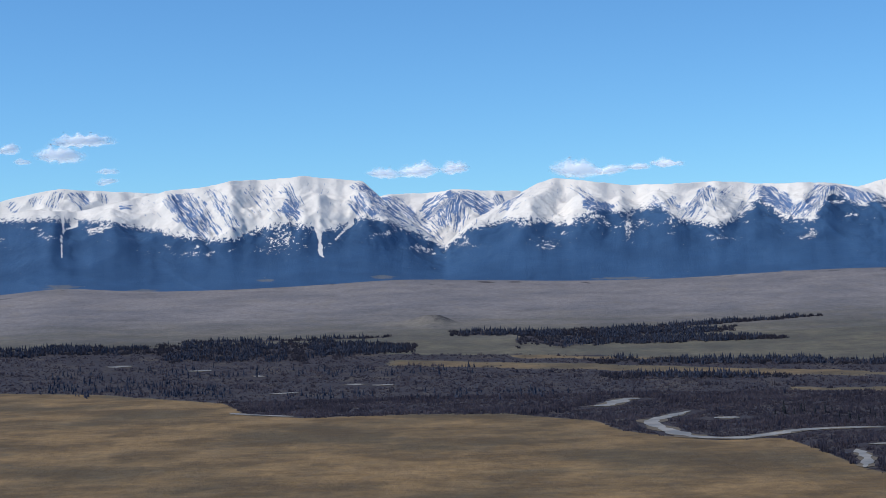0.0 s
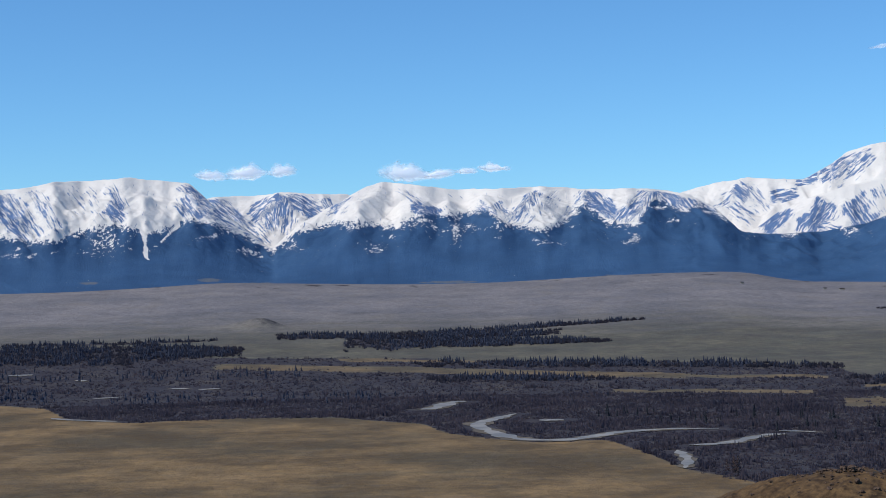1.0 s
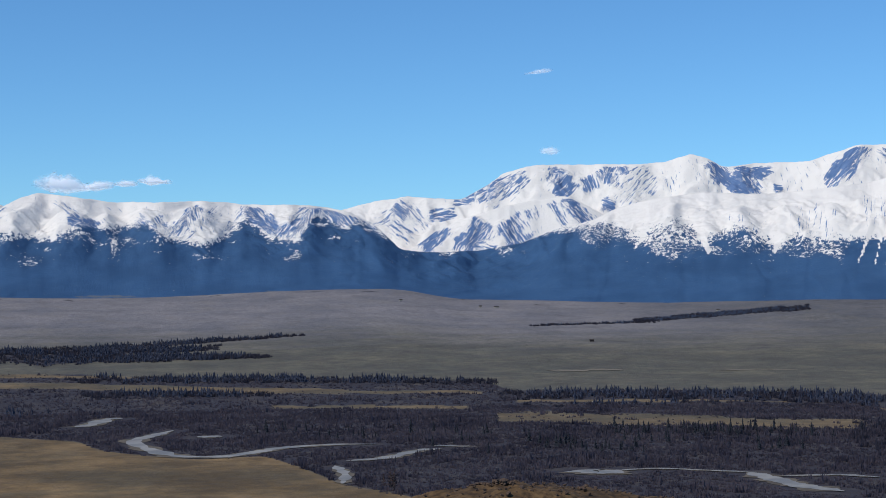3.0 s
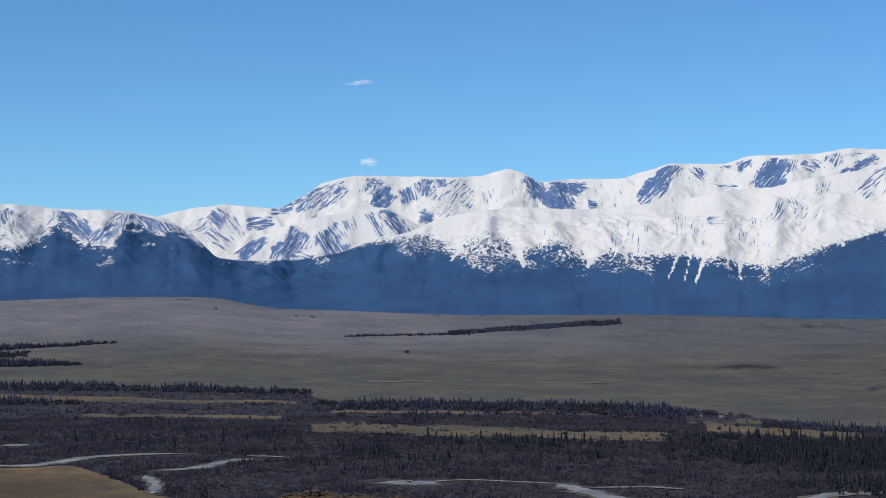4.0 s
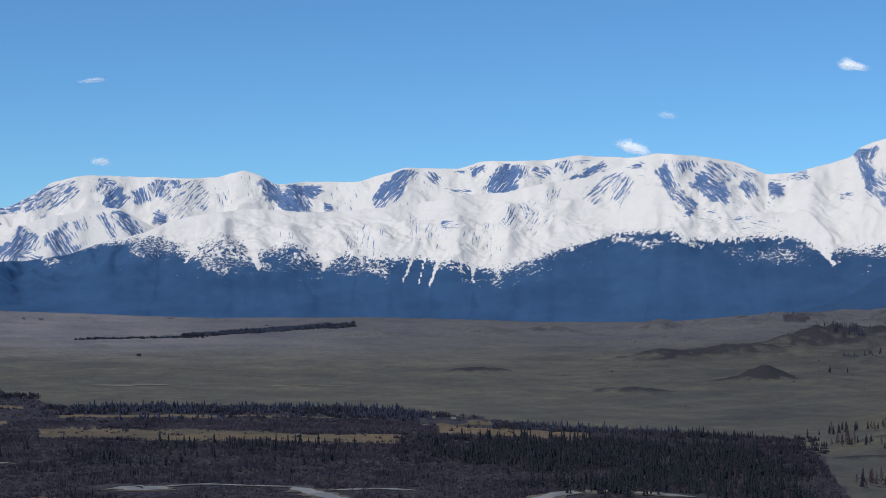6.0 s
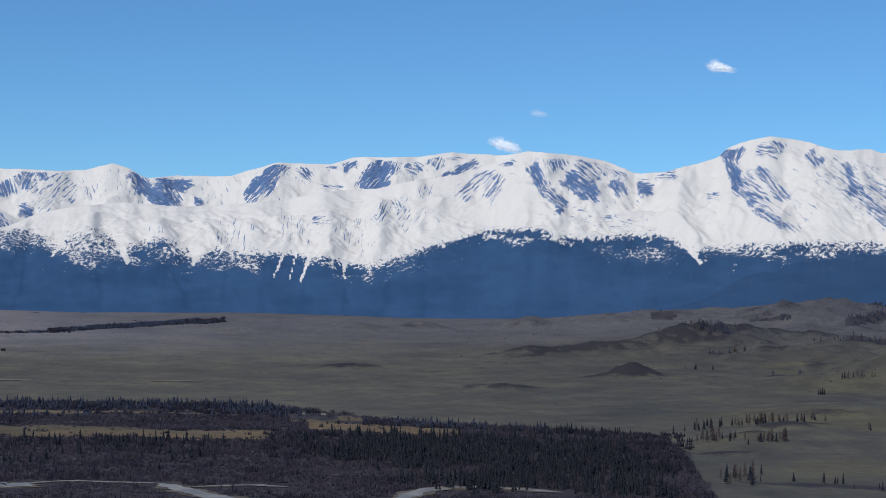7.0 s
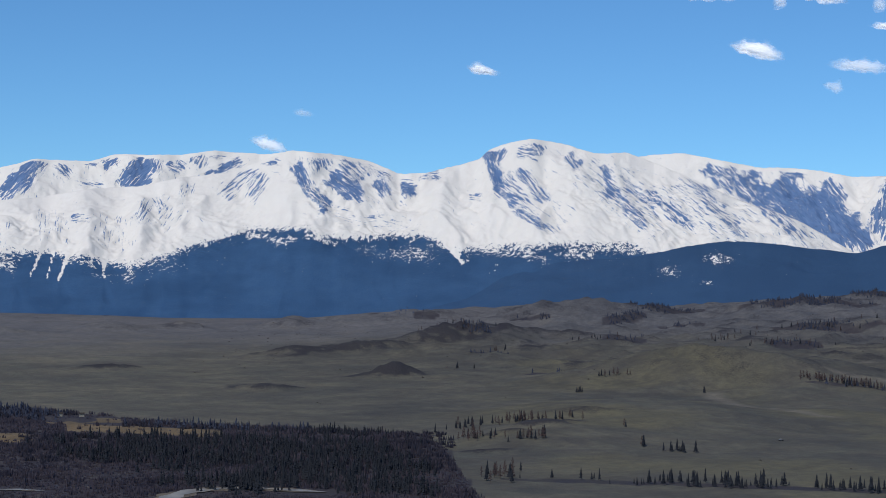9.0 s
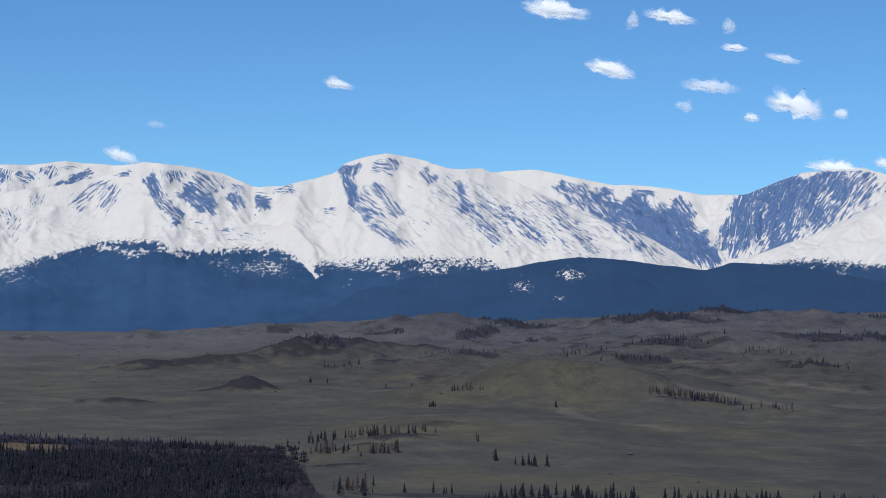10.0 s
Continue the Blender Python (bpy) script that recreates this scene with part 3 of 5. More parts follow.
ROCKS_NORTH_WEST = [(-2.16, 3.21, -0.67, 1.86, 0.50, 0.65), (-1.56, 2.80, -0.08, 1.44, 0.40, 0.6), (-1.74, 2.04, 0.03, 1.41, 0.50, 0.5), (0.34, 3.03, -0.75, 2.37, 0.59, 0.6), (0.44, 3.03, 0.23, 1.91, 0.89, 0.66), (0.64, 3.03, 1.63, 2.40, 0.59, 0.66),
    (-0.16, 2.42, 0.13, 1.91, 0.59, 0.55), (1.83, 2.95, 2.03, 2.57, 0.28, 0.6), (2.55, 3.01, 2.08, 2.51, 0.30, 0.5), (3.04, 3.08, 1.82, 2.19, 0.40, 0.25), (4.55, 3.21, 5.54, 2.34, 0.26, 0.4), (4.84, 2.61, 5.74, 2.34, 0.34, 0.85),
    (7.06, 2.52, 7.66, 2.01, 0.50, 0.58), (7.67, 2.66, 7.96, 2.05, 0.40, 0.5), (9.10, 2.99, 8.16, 1.90, 0.40, 0.5), (4.50, 3.16, 5.69, 2.38, 0.22, 0.38)]
ROCKS_PYRAMID = [(6.99, 2.52, 7.78, 1.99, 0.59, 0.62), (7.60, 2.60, 8.08, 2.23, 0.40, 0.45), (8.90, 2.91, 8.18, 2.03, 0.40, 0.55), (9.68, 2.78, 8.47, 1.82, 0.18, 0.45), (10.77, 3.04, 11.67, 2.17, 0.50, 0.68), (10.66, 2.65, 11.39, 2.43, 0.30, 0.8),
    (10.56, 2.55, 9.65, 1.78, 0.30, 0.35), (12.91, 3.02, 11.81, 1.97, 0.50, 0.6), (13.00, 3.01, 12.82, 1.59, 0.69, 0.55), (13.10, 3.01, 13.89, 2.09, 0.50, 0.72), (13.96, 2.93, 14.69, 1.77, 0.59, 0.6), (9.17, 2.38, 9.79, 2.98, 0.40, 0.4),
    (10.75, 2.96, 11.70, 2.19, 0.50, 0.7), (10.70, 3.01, 9.77, 1.87, 0.40, 0.45), (12.82, 2.92, 11.90, 1.98, 0.50, 0.55), (13.03, 2.97, 12.50, 1.66, 0.50, 0.5)]
ROCKS_CIRQUE = [(13.23, 2.91, 14.02, 2.24, 0.50, 0.72), (13.53, 2.91, 14.61, 1.77, 0.50, 0.66), (14.03, 2.79, 16.01, 1.34, 0.44, 0.62), (15.74, 3.06, 16.24, 2.69, 0.59, 0.62), (16.14, 3.00, 16.83, 2.28, 0.44, 0.4), (15.64, 2.76, 14.83, 2.32, 0.40, 0.32),
    (15.63, 2.41, 16.32, 1.89, 0.59, 0.45), (16.93, 2.68, 17.73, 2.76, 0.40, 0.65), (17.74, 3.21, 18.48, 3.29, 0.40, 0.66), (19.83, 4.15, 18.73, 3.46, 0.59, 0.62), (20.22, 4.03, 19.02, 3.07, 0.50, 0.55), (21.00, 4.13, 21.58, 3.99, 0.36, 0.6),
    (21.77, 3.79, 21.18, 3.29, 0.59, 0.9), (22.25, 3.87, 22.44, 3.42, 0.50, 0.78), (22.74, 4.15, 22.93, 3.83, 0.50, 0.66), (21.42, 3.17, 21.95, 3.16, 0.28, 0.8)]
ROCKS_MIDDLE = [(21.07, 3.02, 21.49, 2.29, 0.28, 0.62), (21.56, 3.10, 22.33, 2.27, 0.50, 0.62), (20.29, 2.84, 20.48, 2.49, 0.40, 0.5), (17.34, 2.32, 16.61, 1.63, 0.59, 0.9), (18.81, 2.38, 17.90, 1.38, 0.79, 0.74), (19.50, 2.41, 20.07, 1.55, 0.89, 0.68),
    (20.28, 2.24, 20.99, 1.61, 0.59, 0.68), (18.01, 1.85, 19.18, 1.45, 0.40, 0.5), (19.75, 4.06, 18.51, 3.25, 0.52, 0.62), (21.21, 4.23, 21.01, 3.66, 0.63, 0.5), (23.11, 4.27, 22.90, 3.69, 0.52, 0.66), (23.43, 4.25, 23.56, 3.94, 0.31, 0.7),
    (24.39, 4.08, 23.33, 3.11, 1.15, 0.36), (22.75, 2.94, 23.23, 2.84, 0.42, 0.8), (25.03, 3.87, 25.14, 3.34, 0.63, 0.3), (26.43, 4.33, 26.95, 3.65, 0.52, 0.62)]
ROCKS_SADDLE = [(26.63, 3.89, 27.83, 3.20, 0.58, 0.85), (27.27, 3.89, 27.93, 3.24, 0.42, 0.7), (27.16, 4.05, 28.34, 3.90, 0.52, 0.9), (28.50, 3.39, 28.78, 3.37, 0.25, 0.9), (31.29, 4.62, 30.29, 3.59, 0.48, 0.9), (31.60, 4.71, 30.79, 3.68, 0.31, 0.62),
    (31.98, 4.61, 32.42, 4.17, 0.31, 0.65), (32.92, 4.70, 33.31, 4.69, 0.25, 0.75), (33.87, 4.94, 33.47, 4.61, 0.36, 0.85), (35.01, 4.83, 34.20, 3.90, 0.79, 0.95), (35.27, 4.87, 35.17, 4.52, 0.38, 0.65), (35.69, 4.75, 36.17, 4.50, 0.42, 0.62),
    (36.73, 5.09, 36.53, 4.69, 0.63, 0.55), (37.05, 5.09, 37.57, 5.01, 0.27, 0.6), (32.76, 4.01, 33.53, 3.93, 0.21, 0.45), (38.00, 4.87, 36.54, 4.13, 0.31, 0.7)]
ROCKS_PLATEAU = [(38.63, 4.97, 39.37, 4.90, 0.36, 0.8), (38.48, 4.55, 37.38, 3.66, 0.48, 0.48), (38.90, 4.34, 38.33, 3.57, 0.42, 0.52), (36.33, 4.10, 36.21, 3.63, 0.42, 0.38), (39.90, 4.81, 40.36, 3.92, 0.42, 0.8), (40.34, 3.94, 41.12, 3.25, 0.40, 0.74),
    (40.62, 5.03, 40.78, 4.57, 0.63, 0.55), (41.08, 4.38, 42.07, 3.70, 0.58, 0.9), (41.50, 5.03, 42.26, 4.29, 0.58, 0.5), (42.25, 4.93, 43.22, 4.41, 0.63, 0.4), (42.74, 4.30, 43.03, 3.75, 0.40, 0.65), (43.54, 3.99, 44.02, 3.98, 0.46, 0.9),
    (44.07, 4.53, 44.82, 4.52, 0.46, 0.55), (32.47, 2.81, 33.04, 2.81, 0.27, 0.5), (34.99, 3.42, 34.69, 2.76, 0.58, 0.42), (35.29, 3.53, 35.64, 2.88, 0.42, 0.42)]
ROCKS_SUMMIT = [(46.43, 5.22, 46.98, 3.92, 0.42, 0.8), (46.98, 3.98, 47.43, 3.48, 0.36, 0.66), (46.91, 5.54, 46.54, 4.96, 0.48, 0.75), (47.50, 5.42, 48.20, 5.21, 0.52, 0.52), (48.03, 5.61, 48.27, 5.19, 0.38, 0.55), (47.51, 4.67, 48.50, 3.59, 0.40, 0.58),
    (47.08, 4.46, 47.86, 3.48, 0.40, 0.55), (47.41, 3.34, 48.61, 2.64, 0.29, 0.6), (49.21, 5.19, 49.55, 4.77, 0.40, 0.6), (45.86, 3.78, 46.29, 3.72, 0.27, 0.45), (50.38, 4.82, 50.71, 3.71, 0.29, 0.66), (50.71, 4.05, 51.79, 2.76, 0.40, 0.6),
    (50.91, 4.58, 52.21, 3.19, 0.29, 0.46), (51.87, 3.95, 53.37, 2.77, 0.40, 0.56), (52.81, 4.90, 53.99, 3.93, 0.40, 0.52), (53.44, 4.06, 54.20, 3.51, 0.40, 0.45)]
ROCKS_DARK_FLANK = [(54.08, 3.43, 55.14, 2.46, 0.29, 0.6), (53.86, 4.82, 54.82, 3.93, 0.58, 0.64), (54.49, 4.61, 56.07, 3.09, 0.69, 0.62), (55.11, 4.48, 56.68, 2.89, 0.69, 0.78), (56.14, 4.27, 57.61, 2.68, 0.90, 0.95), (57.07, 3.74, 58.52, 2.16, 1.04, 1.0),
    (57.79, 3.64, 59.12, 2.16, 0.58, 1.0), (55.53, 3.74, 57.10, 2.26, 0.48, 0.5), (56.50, 4.60, 57.07, 4.56, 0.36, 0.85), (57.78, 4.26, 58.31, 3.61, 0.48, 0.76), (58.60, 3.14, 58.90, 3.09, 0.27, 0.7), (59.45, 4.06, 59.71, 4.02, 0.21, 0.5),
    (60.48, 4.91, 59.56, 2.67, 1.05, 0.95), (61.96, 5.10, 60.49, 2.87, 1.69, 0.92), (63.24, 5.22, 61.97, 3.63, 1.50, 0.78), (64.15, 5.31, 63.43, 4.38, 1.13, 0.55)]
ROCKS_APRON = [(27.6, 2.5, 27.4, 1.8, 1.1, 0.22), (29.8, 2.7, 29.6, 1.8, 1.3, 0.26), (31.8, 3.0, 31.7, 2.0, 1.2, 0.24), (33.9, 2.9, 33.8, 1.8, 1.2, 0.24), (36.0, 3.4, 35.4, 2.5, 0.9, 0.18), (46.9, 4.3, 49.2, 2.7, 1.1, 0.24),
    (49.8, 4.7, 52.6, 2.7, 1.4, 0.30), (52.6, 4.1, 55.2, 2.4, 1.2, 0.32), (-6.6, 3.4, -5.7, 2.2, 1.4, 0.2), (-2.3, 3.0, -0.8, 1.9, 0.8, 0.36), (-10.0, 3.0, -9.2, 2.2, 0.8, 0.16), (5.6, 3.0, 6.2, 2.4, 1.6, 0.15), (9.0, 3.0, 9.2, 2.2, 0.9, 0.2), (42.2, 4.5, 43.2, 3.2, 1.0, 0.2),
    (40.6, 3.2, 44.0, 2.7, 0.5, 0.25)]
ROCKS = ROCKS_APRON + ROCKS_WEST + ROCKS_NORTH_WEST + ROCKS_PYRAMID + ROCKS_CIRQUE + ROCKS_MIDDLE + ROCKS_SADDLE + ROCKS_PLATEAU + ROCKS_SUMMIT + ROCKS_DARK_FLANK
GULLIES = [  # strips of snow through the forest: azimuth and elevation at the top and at the foot, half width
    (-12.70, 2.31, -12.79, 1.12, 0.035), (-12.33, 2.20, -12.67, 2.09, 0.149), (-4.26, 2.15, -4.13, 1.08, 0.099), (-3.10, 2.12, -3.61, 1.63, 0.079), (-4.18, 1.24, -4.08, 1.03, 0.059), (4.23, 2.46, 4.33, 2.01, 0.129),
    (4.23, 2.39, 4.29, 1.96, 0.069), (-0.57, 1.12, -0.13, 1.20, 0.025), (24.14, 1.84, 23.87, 1.47, 0.073), (26.00, 2.18, 26.32, 1.27, 0.125), (28.67, 1.77, 28.51, 1.28, 0.084), (31.73, 2.09, 31.19, 0.89, 0.063),
    (32.03, 2.04, 31.75, 0.84, 0.037), (32.59, 2.11, 32.11, 0.74, 0.078), (33.62, 1.81, 33.58, 0.92, 0.063), (30.33, 1.23, 30.92, 1.76, 0.084), (45.18, 2.09, 45.62, 1.51, 0.136), (35.64, 1.85, 34.71, 1.31, 0.047)]
MEADOWS = [  # pale grass at the forest's foot: azimuth, elevation, half sizes
    (-2.03, 0.29, 0.4, 0.06), (-6.06, 0.27, 0.3, 0.04), (-10.1, 0.02, 0.5, 0.05), (-12.8, 0.2, 0.5, 0.07), (6.0, 0.05, 0.9, 0.04), (11.6, 0.12, 0.4, 0.05), (-0.4, 0.12, 0.5, 0.05)]


SPARSE = [  # stands of scattered trees over snow: azimuth, elevation, half sizes in degrees, how sparse
    (25.2, 1.89, 1.13, 0.79, 0.9), (23.1, 1.99, 0.94, 0.41, 0.8), (27.7, 1.68, 1.03, 0.47, 0.7), (29.5, 1.47, 0.85, 0.38, 0.6), (30.4, 1.61, 0.56, 0.38, 0.6), (-5.4, 1.64, 0.79, 0.56, 0.7), (6.3, 1.78, 0.23, 0.64, 0.8), (3.6, 1.24, 0.41, 0.23, 0.7),
    (4.8, 2.05, 0.56, 0.26, 0.6), (2.9, 2.00, 0.47, 0.30, 0.6), (43.8, 1.83, 1.03, 0.30, 0.8), (54.3, 1.72, 0.53, 0.23, 0.9), (52.6, 1.31, 0.41, 0.23, 0.7), (47.4, 2.02, 0.94, 0.30, 0.8), (49.7, 1.94, 0.94, 0.30, 0.8), (51.2, 2.12, 0.75, 0.23, 0.8), (53.9, 0.93, 0.38, 0.11, 0.6), (35.3, 1.33, 1.13, 0.38, 0.5)]
FRONT_SPURS = [  # azimuth at the crest and at the foot, how far up it starts, darkness of its shaded flank
    (-16.5, -16.5, 1, 0.2), (-13, -12.9, 1, 0.1), (-11, -11.2, 0.9, 0.1), (-9.3, -7.2, 1, 1.0), (-7.2, -6.6, 0.95, 0.4), (-5.4, -6.2, 0.75, 0.5), (-2.8, -2.6, 1, 0.9), (-4.3, -4.7, 0.8, 0.3), (-1.6, -0.9, 0.85, 0.8),
    (3.8, 1.3, 1, 0.1), (4.9, 4.3, 0.8, 0.5), (6.1, 6.5, 0.85, 0.5), (7.3, 8.0, 0.9, 0.5), (9.1, 8.7, 0.9, 0.5), (10.7, 10.4, 1, 0.9), (13.1, 12.6, 1, 1.0), (14.4, 15.8, 0.95, 0.9)]
FRONT_SPURS_EAST = [
    (21.6, 20.6, 0.9, 0.2), (23.0, 22.0, 0.95, 0.2), (25.4, 25.1, 0.9, 0.6), (27.5, 27.4, 0.85, 0.4), (28.9, 28.8, 0.8, 0.4), (30.3, 30.3, 0.8, 0.4), (31.7, 31.6, 0.8, 0.4), (33.0, 33.0, 0.8, 0.4), (35.1, 34.4, 0.85, 0.5),
    (37.2, 36.0, 1, 0.3), (40.2, 39.0, 1, 1.0), (42.3, 42.0, 0.8, 0.3), (45.6, 43.6, 0.95, 0.1), (46.6, 48.8, 1, 1.0), (48.3, 50.6, 1, 0.7), (50.6, 52.6, 1, 0.9), (53.0, 55.2, 1, 1.0), (56.0, 57.3, 1, 1.3), (65.0, 60.0, 1, 0.2), (67, 64.5, 1, 0.3)]
MIDDLE_SPURS = [(16.8, 16.2, 1, 0.5), (18.4, 17.4, 1, 0.9), (19.6, 18.8, 1, 1.0), (20.6, 20.6, 1, 1.0), (21.6, 22.0, 1, 0.8), (23, 23.4, 1, 0.5)]
BACK_SPURS = [
    (-15.2, -15, 1, 0.7), (-13.5, -13, 1, 0.8), (-12.2, -11.7, 1, 0.7), (-10.8, -10.2, 1, 0.6), (-1.6, -1.2, 1, 0.5), (0.4, 0.35, 0.95, 1.0), (1.9, 1.5, 1, 0.6), (14.6, 14.2, 1, 0.6), (16, 15.6, 1, 0.5), (17.6, 17, 1, 0.7),
    (19.4, 18.6, 1, 0.8), (20.7, 20.2, 1, 0.7), (22, 21.4, 1, 0.9), (23.6, 23.4, 1, 0.7), (25.8, 25, 1, 0.8), (26.4, 27.4, 1, 1.0)]
BACK_SPURS_EAST = [
    (28.6, 28.3, 1, 0.7), (30.1, 29.6, 1, 0.5), (31.3, 30.3, 1, 1.0), (33.6, 34.4, 1, 1.0), (35.2, 35.2, 1, 0.8), (37.2, 36.8, 1, 0.6), (38.8, 38.2, 1, 0.5), (43.6, 43.4, 1, 0.8), (50, 50, 1, 0.4), (52.2, 51.4, 1, 0.3),
    (54.4, 54.8, 1, 0.7), (56.2, 57, 1, 0.6), (58, 58.2, 1, 0.3), (60.9, 59.9, 1, 1.2), (62.2, 61.6, 1, 1.3), (63.4, 63.2, 1, 1.3), (64.8, 64.6, 1, 1.1), (67, 66, 1, 0.6)]


def bare_ribs(name, A, el, R):
    """How bare each place is, the relief of the ribs, and coordinates across and along their streaks."""
    front, mid = curve(FRONT_WEST + FRONT_EAST, A[0], 0.1), curve(MIDDLE, A[0], 0.1)
    bare, lift = np.zeros_like(el), np.zeros_like(el)
    cross, down = np.radians(A) * R * 0.8 - el * 12, el * 65.0
    az, best = A[0], np.zeros_like(el)
    for k, (a1, e1, a0, e0, w, dens) in enumerate(ROCKS):
        am, em = 0.5 * (a0 + a1), 0.5 * (e0 + e1)
        f, m = np.interp(am, az, front), (np.interp(am, az, mid) if 16.3 < am < 23.5 else 0)
        layer = "mountain_range_front" if em < f + 0.02 else "mountain_range_middle" if em < m + 0.02 else "mountain_range_back"
        if layer != name:
            continue
        reach = 0.5 * abs(a1 - a0) + 2.2 * w + 0.2
        cols = np.flatnonzero(np.abs(az - am) < reach)
        c = slice(cols[0], cols[-1] + 1)
        a, e = A[:, c], el[:, c]
        ux, uy = a0 - a1, e0 - e1
        length = math.hypot(ux, uy)
        ux, uy = ux / length, uy / length
        n1, n2 = fbm(a / 0.35 + k, e / 0.35, 500, 3, 0.6), fbm(a / 0.3, e / 0.3 + k, 501, 3, 0.6)
        run, out = (a - a1) * ux + (e - e1) * uy, -(a - a1) * uy + (e - e1) * ux
        if uy > 0:
            out = -out
        along, off = run + 0.22 * length * n1, out + 0.4 * w * n2
        ends = smooth(-0.18, 0.06, along / length) * smooth(1.22, 0.85, along / length)
        edge = smooth(-0.62, -0.36, off / w) * smooth(0.95, 0.3, off / w)
        g = ends * edge
        bare[:, c] = np.maximum(bare[:, c], g * dens)
        lift[:, c] = np.maximum(lift[:, c], ends * np.exp(-((off / w + 0.42) / 0.42) ** 2) * dens * np.radians(w) * R[:, c] * 0.30)
        win = g > np.maximum(best[:, c], 0.04)
        best[:, c] = np.where(win, g, best[:, c])
        cross[:, c] = np.where(win, out * 70 + 211 * k, cross[:, c])
        down[:, c] = np.where(win, run * 70 + 97 * k, down[:, c])
    return bare, lift, cross, down


def mountain(name, label, crest, spurs, r_foot, r_crest, r_end, step, rows, seed, hollow, side, rockiness, treeline, az0=-19, az1=69, drop=0.3, crag=38, cliff=0.24):
    az = np.arange(az0, az1, step)
    front = np.linspace(0, 1, rows)
    back = np.linspace(1, 1 + (r_end - r_crest) / (r_crest - r_foot), max(6, rows // 8))[1:]
    s = np.concatenate((front, back))
    A, S = np.meshgrid(az, s)
    span = r_crest - r_foot
    rc = r_crest + 0.13 * span * fbm(A / 2.3, A * 0 + seed, seed, 3)
    R = r_foot + (rc - r_foot) * S
    zf = r_foot * tand(curve(FOOT, A, 0.8)) - 13
    jag = 0.035 * fbm(A * 1.6, A * 0 + 3.3, seed, 3) + 0.02 * fbm(A * 7, A * 0, seed + 2, 3)
    crest_el = curve(crest, A, 0.1) + jag + (0.03 * fbm(A * 14, A * 0, seed + 3, 2) if treeline is None else 0)
    zc = rc * tand(crest_el)
    up = np.clip(S, 0, 1)
    z = zf + (zc - zf) * up ** (hollow(A) if callable(hollow) else hollow)
    X, Y = R * np.sin(np.radians(A)), R * np.cos(np.radians(A))
    warp = 0.55 * fbm(X / 190, Y / 190, seed + 5, 3) * (1 - 0.6 * up)
    top = np.full_like(z, -1e9)
    D, U, dark = np.zeros_like(z), np.zeros_like(z), np.zeros_like(z)
    for k, (a1, a0, start, dk) in enumerate(spurs):
        cols = np.flatnonzero(np.abs(az - 0.5 * (a0 + a1)) < 4.5)
        if not len(cols):
            continue
        c = slice(cols[0], cols[-1] + 1)
        u, h = up[:, c], np.clip(up[:, c] / start, 0, 1)
        axis = a0 + (a1 - a0) * u ** 1.2 + warp[:, c] * 1.6
        d = np.radians(A[:, c] - axis) * R[:, c]
        z1 = r_crest * tand(np.interp(a1, az, crest_el[0]))
        head = zf[:, c] + (z1 - zf[:, c]) * start ** 0.8 * (0.25 * h + 0.75 * h ** 1.15) + 3 * fbm(h * 6, h * 0 + k, seed + k, 3)
        fall = np.sqrt(d * d + 36) - 6
        zs = head - side * fall * (1 + 0.25 * fbm(X[:, c] / 60, Y[:, c] / 60, seed + 3, 2)) + 0.0012 * np.minimum(fall, 200) ** 2 * side
        win = zs > top[:, c]
        top[:, c] = np.where(win, zs, top[:, c])
        D[:, c] = np.where(win, d, D[:, c])
        U[:, c] = np.where(win, u * span + 0.75 * np.abs(d) + 137 * k, U[:, c])
        dark[:, c] = np.where(win, dk, dark[:, c])
    soft = 9.0
    top = np.where(top > z, z + (top - z) * smooth(0.3, 0.85, up), top)
    q = np.clip(0.5 + (top - z) / (2 * soft), 0, 1)
    z = z + (top - z) * q + soft * q * (1 - q)
    if treeline:
        z = z + 3 * fbm(A / 0.9, A * 0 + seed, seed + 1, 4, 0.55) * (1 - up) ** 8
    far_d = np.abs(D)
    rill = ridged(U / 34 + 0.8 * fbm(X / 50, Y / 50, seed + 10, 2), far_d / 110, seed + 11, 4, 0.55) - 0.6
    wx, wy = 0.5 * fbm(X / 240, Y / 240, seed + 14, 3), 0.5 * fbm(X / 240, Y / 240, seed + 15, 3)
    crags = ridged(X / 165 + wx, Y / 165 + wy, seed + 13, 6, 0.52) - 0.58
    fade = np.sin(np.pi * np.clip(up, 0, 1) ** 0.8) ** 0.6 * (0.12 + 0.88 * smooth(0.25, 0.6, up))
    if treeline:
        fade = fade * (0.18 + 0.82 * smooth(-0.7, 0.3, np.degrees(np.arctan2(z, R)) - curve(TREELINE, A, 0.5)))
    z = z + fade * (7 * rill * np.clip(far_d / 30, 0.15, 1) + crag * crags) * span / 600
    bare, lift, cross, down = bare_ribs(name, A, np.degrees(np.arctan2(z, R)), R)
    z = z + lift * smooth(1.0, 0.93, up)
    ceiling = R * zc / rc - (1 - up) * 0.05 * (zc - zf)
    z = np.minimum(z, ceiling)
    z = np.where(S > 1, zc - (S - 1) * (rc - r_foot) * drop, z)
    el = np.degrees(np.arctan2(z, R))
    # bare rock: streaks that run down the flanks, most on the shaded side and on steep faces
    dz_az = np.gradient(z, axis=1) / (np.radians(step) * R)
    area = fbm(X / 150, Y / 150, seed + 25, 5, 0.55)
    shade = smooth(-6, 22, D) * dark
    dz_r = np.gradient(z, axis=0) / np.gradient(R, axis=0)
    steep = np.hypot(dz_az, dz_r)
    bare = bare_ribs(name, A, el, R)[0]
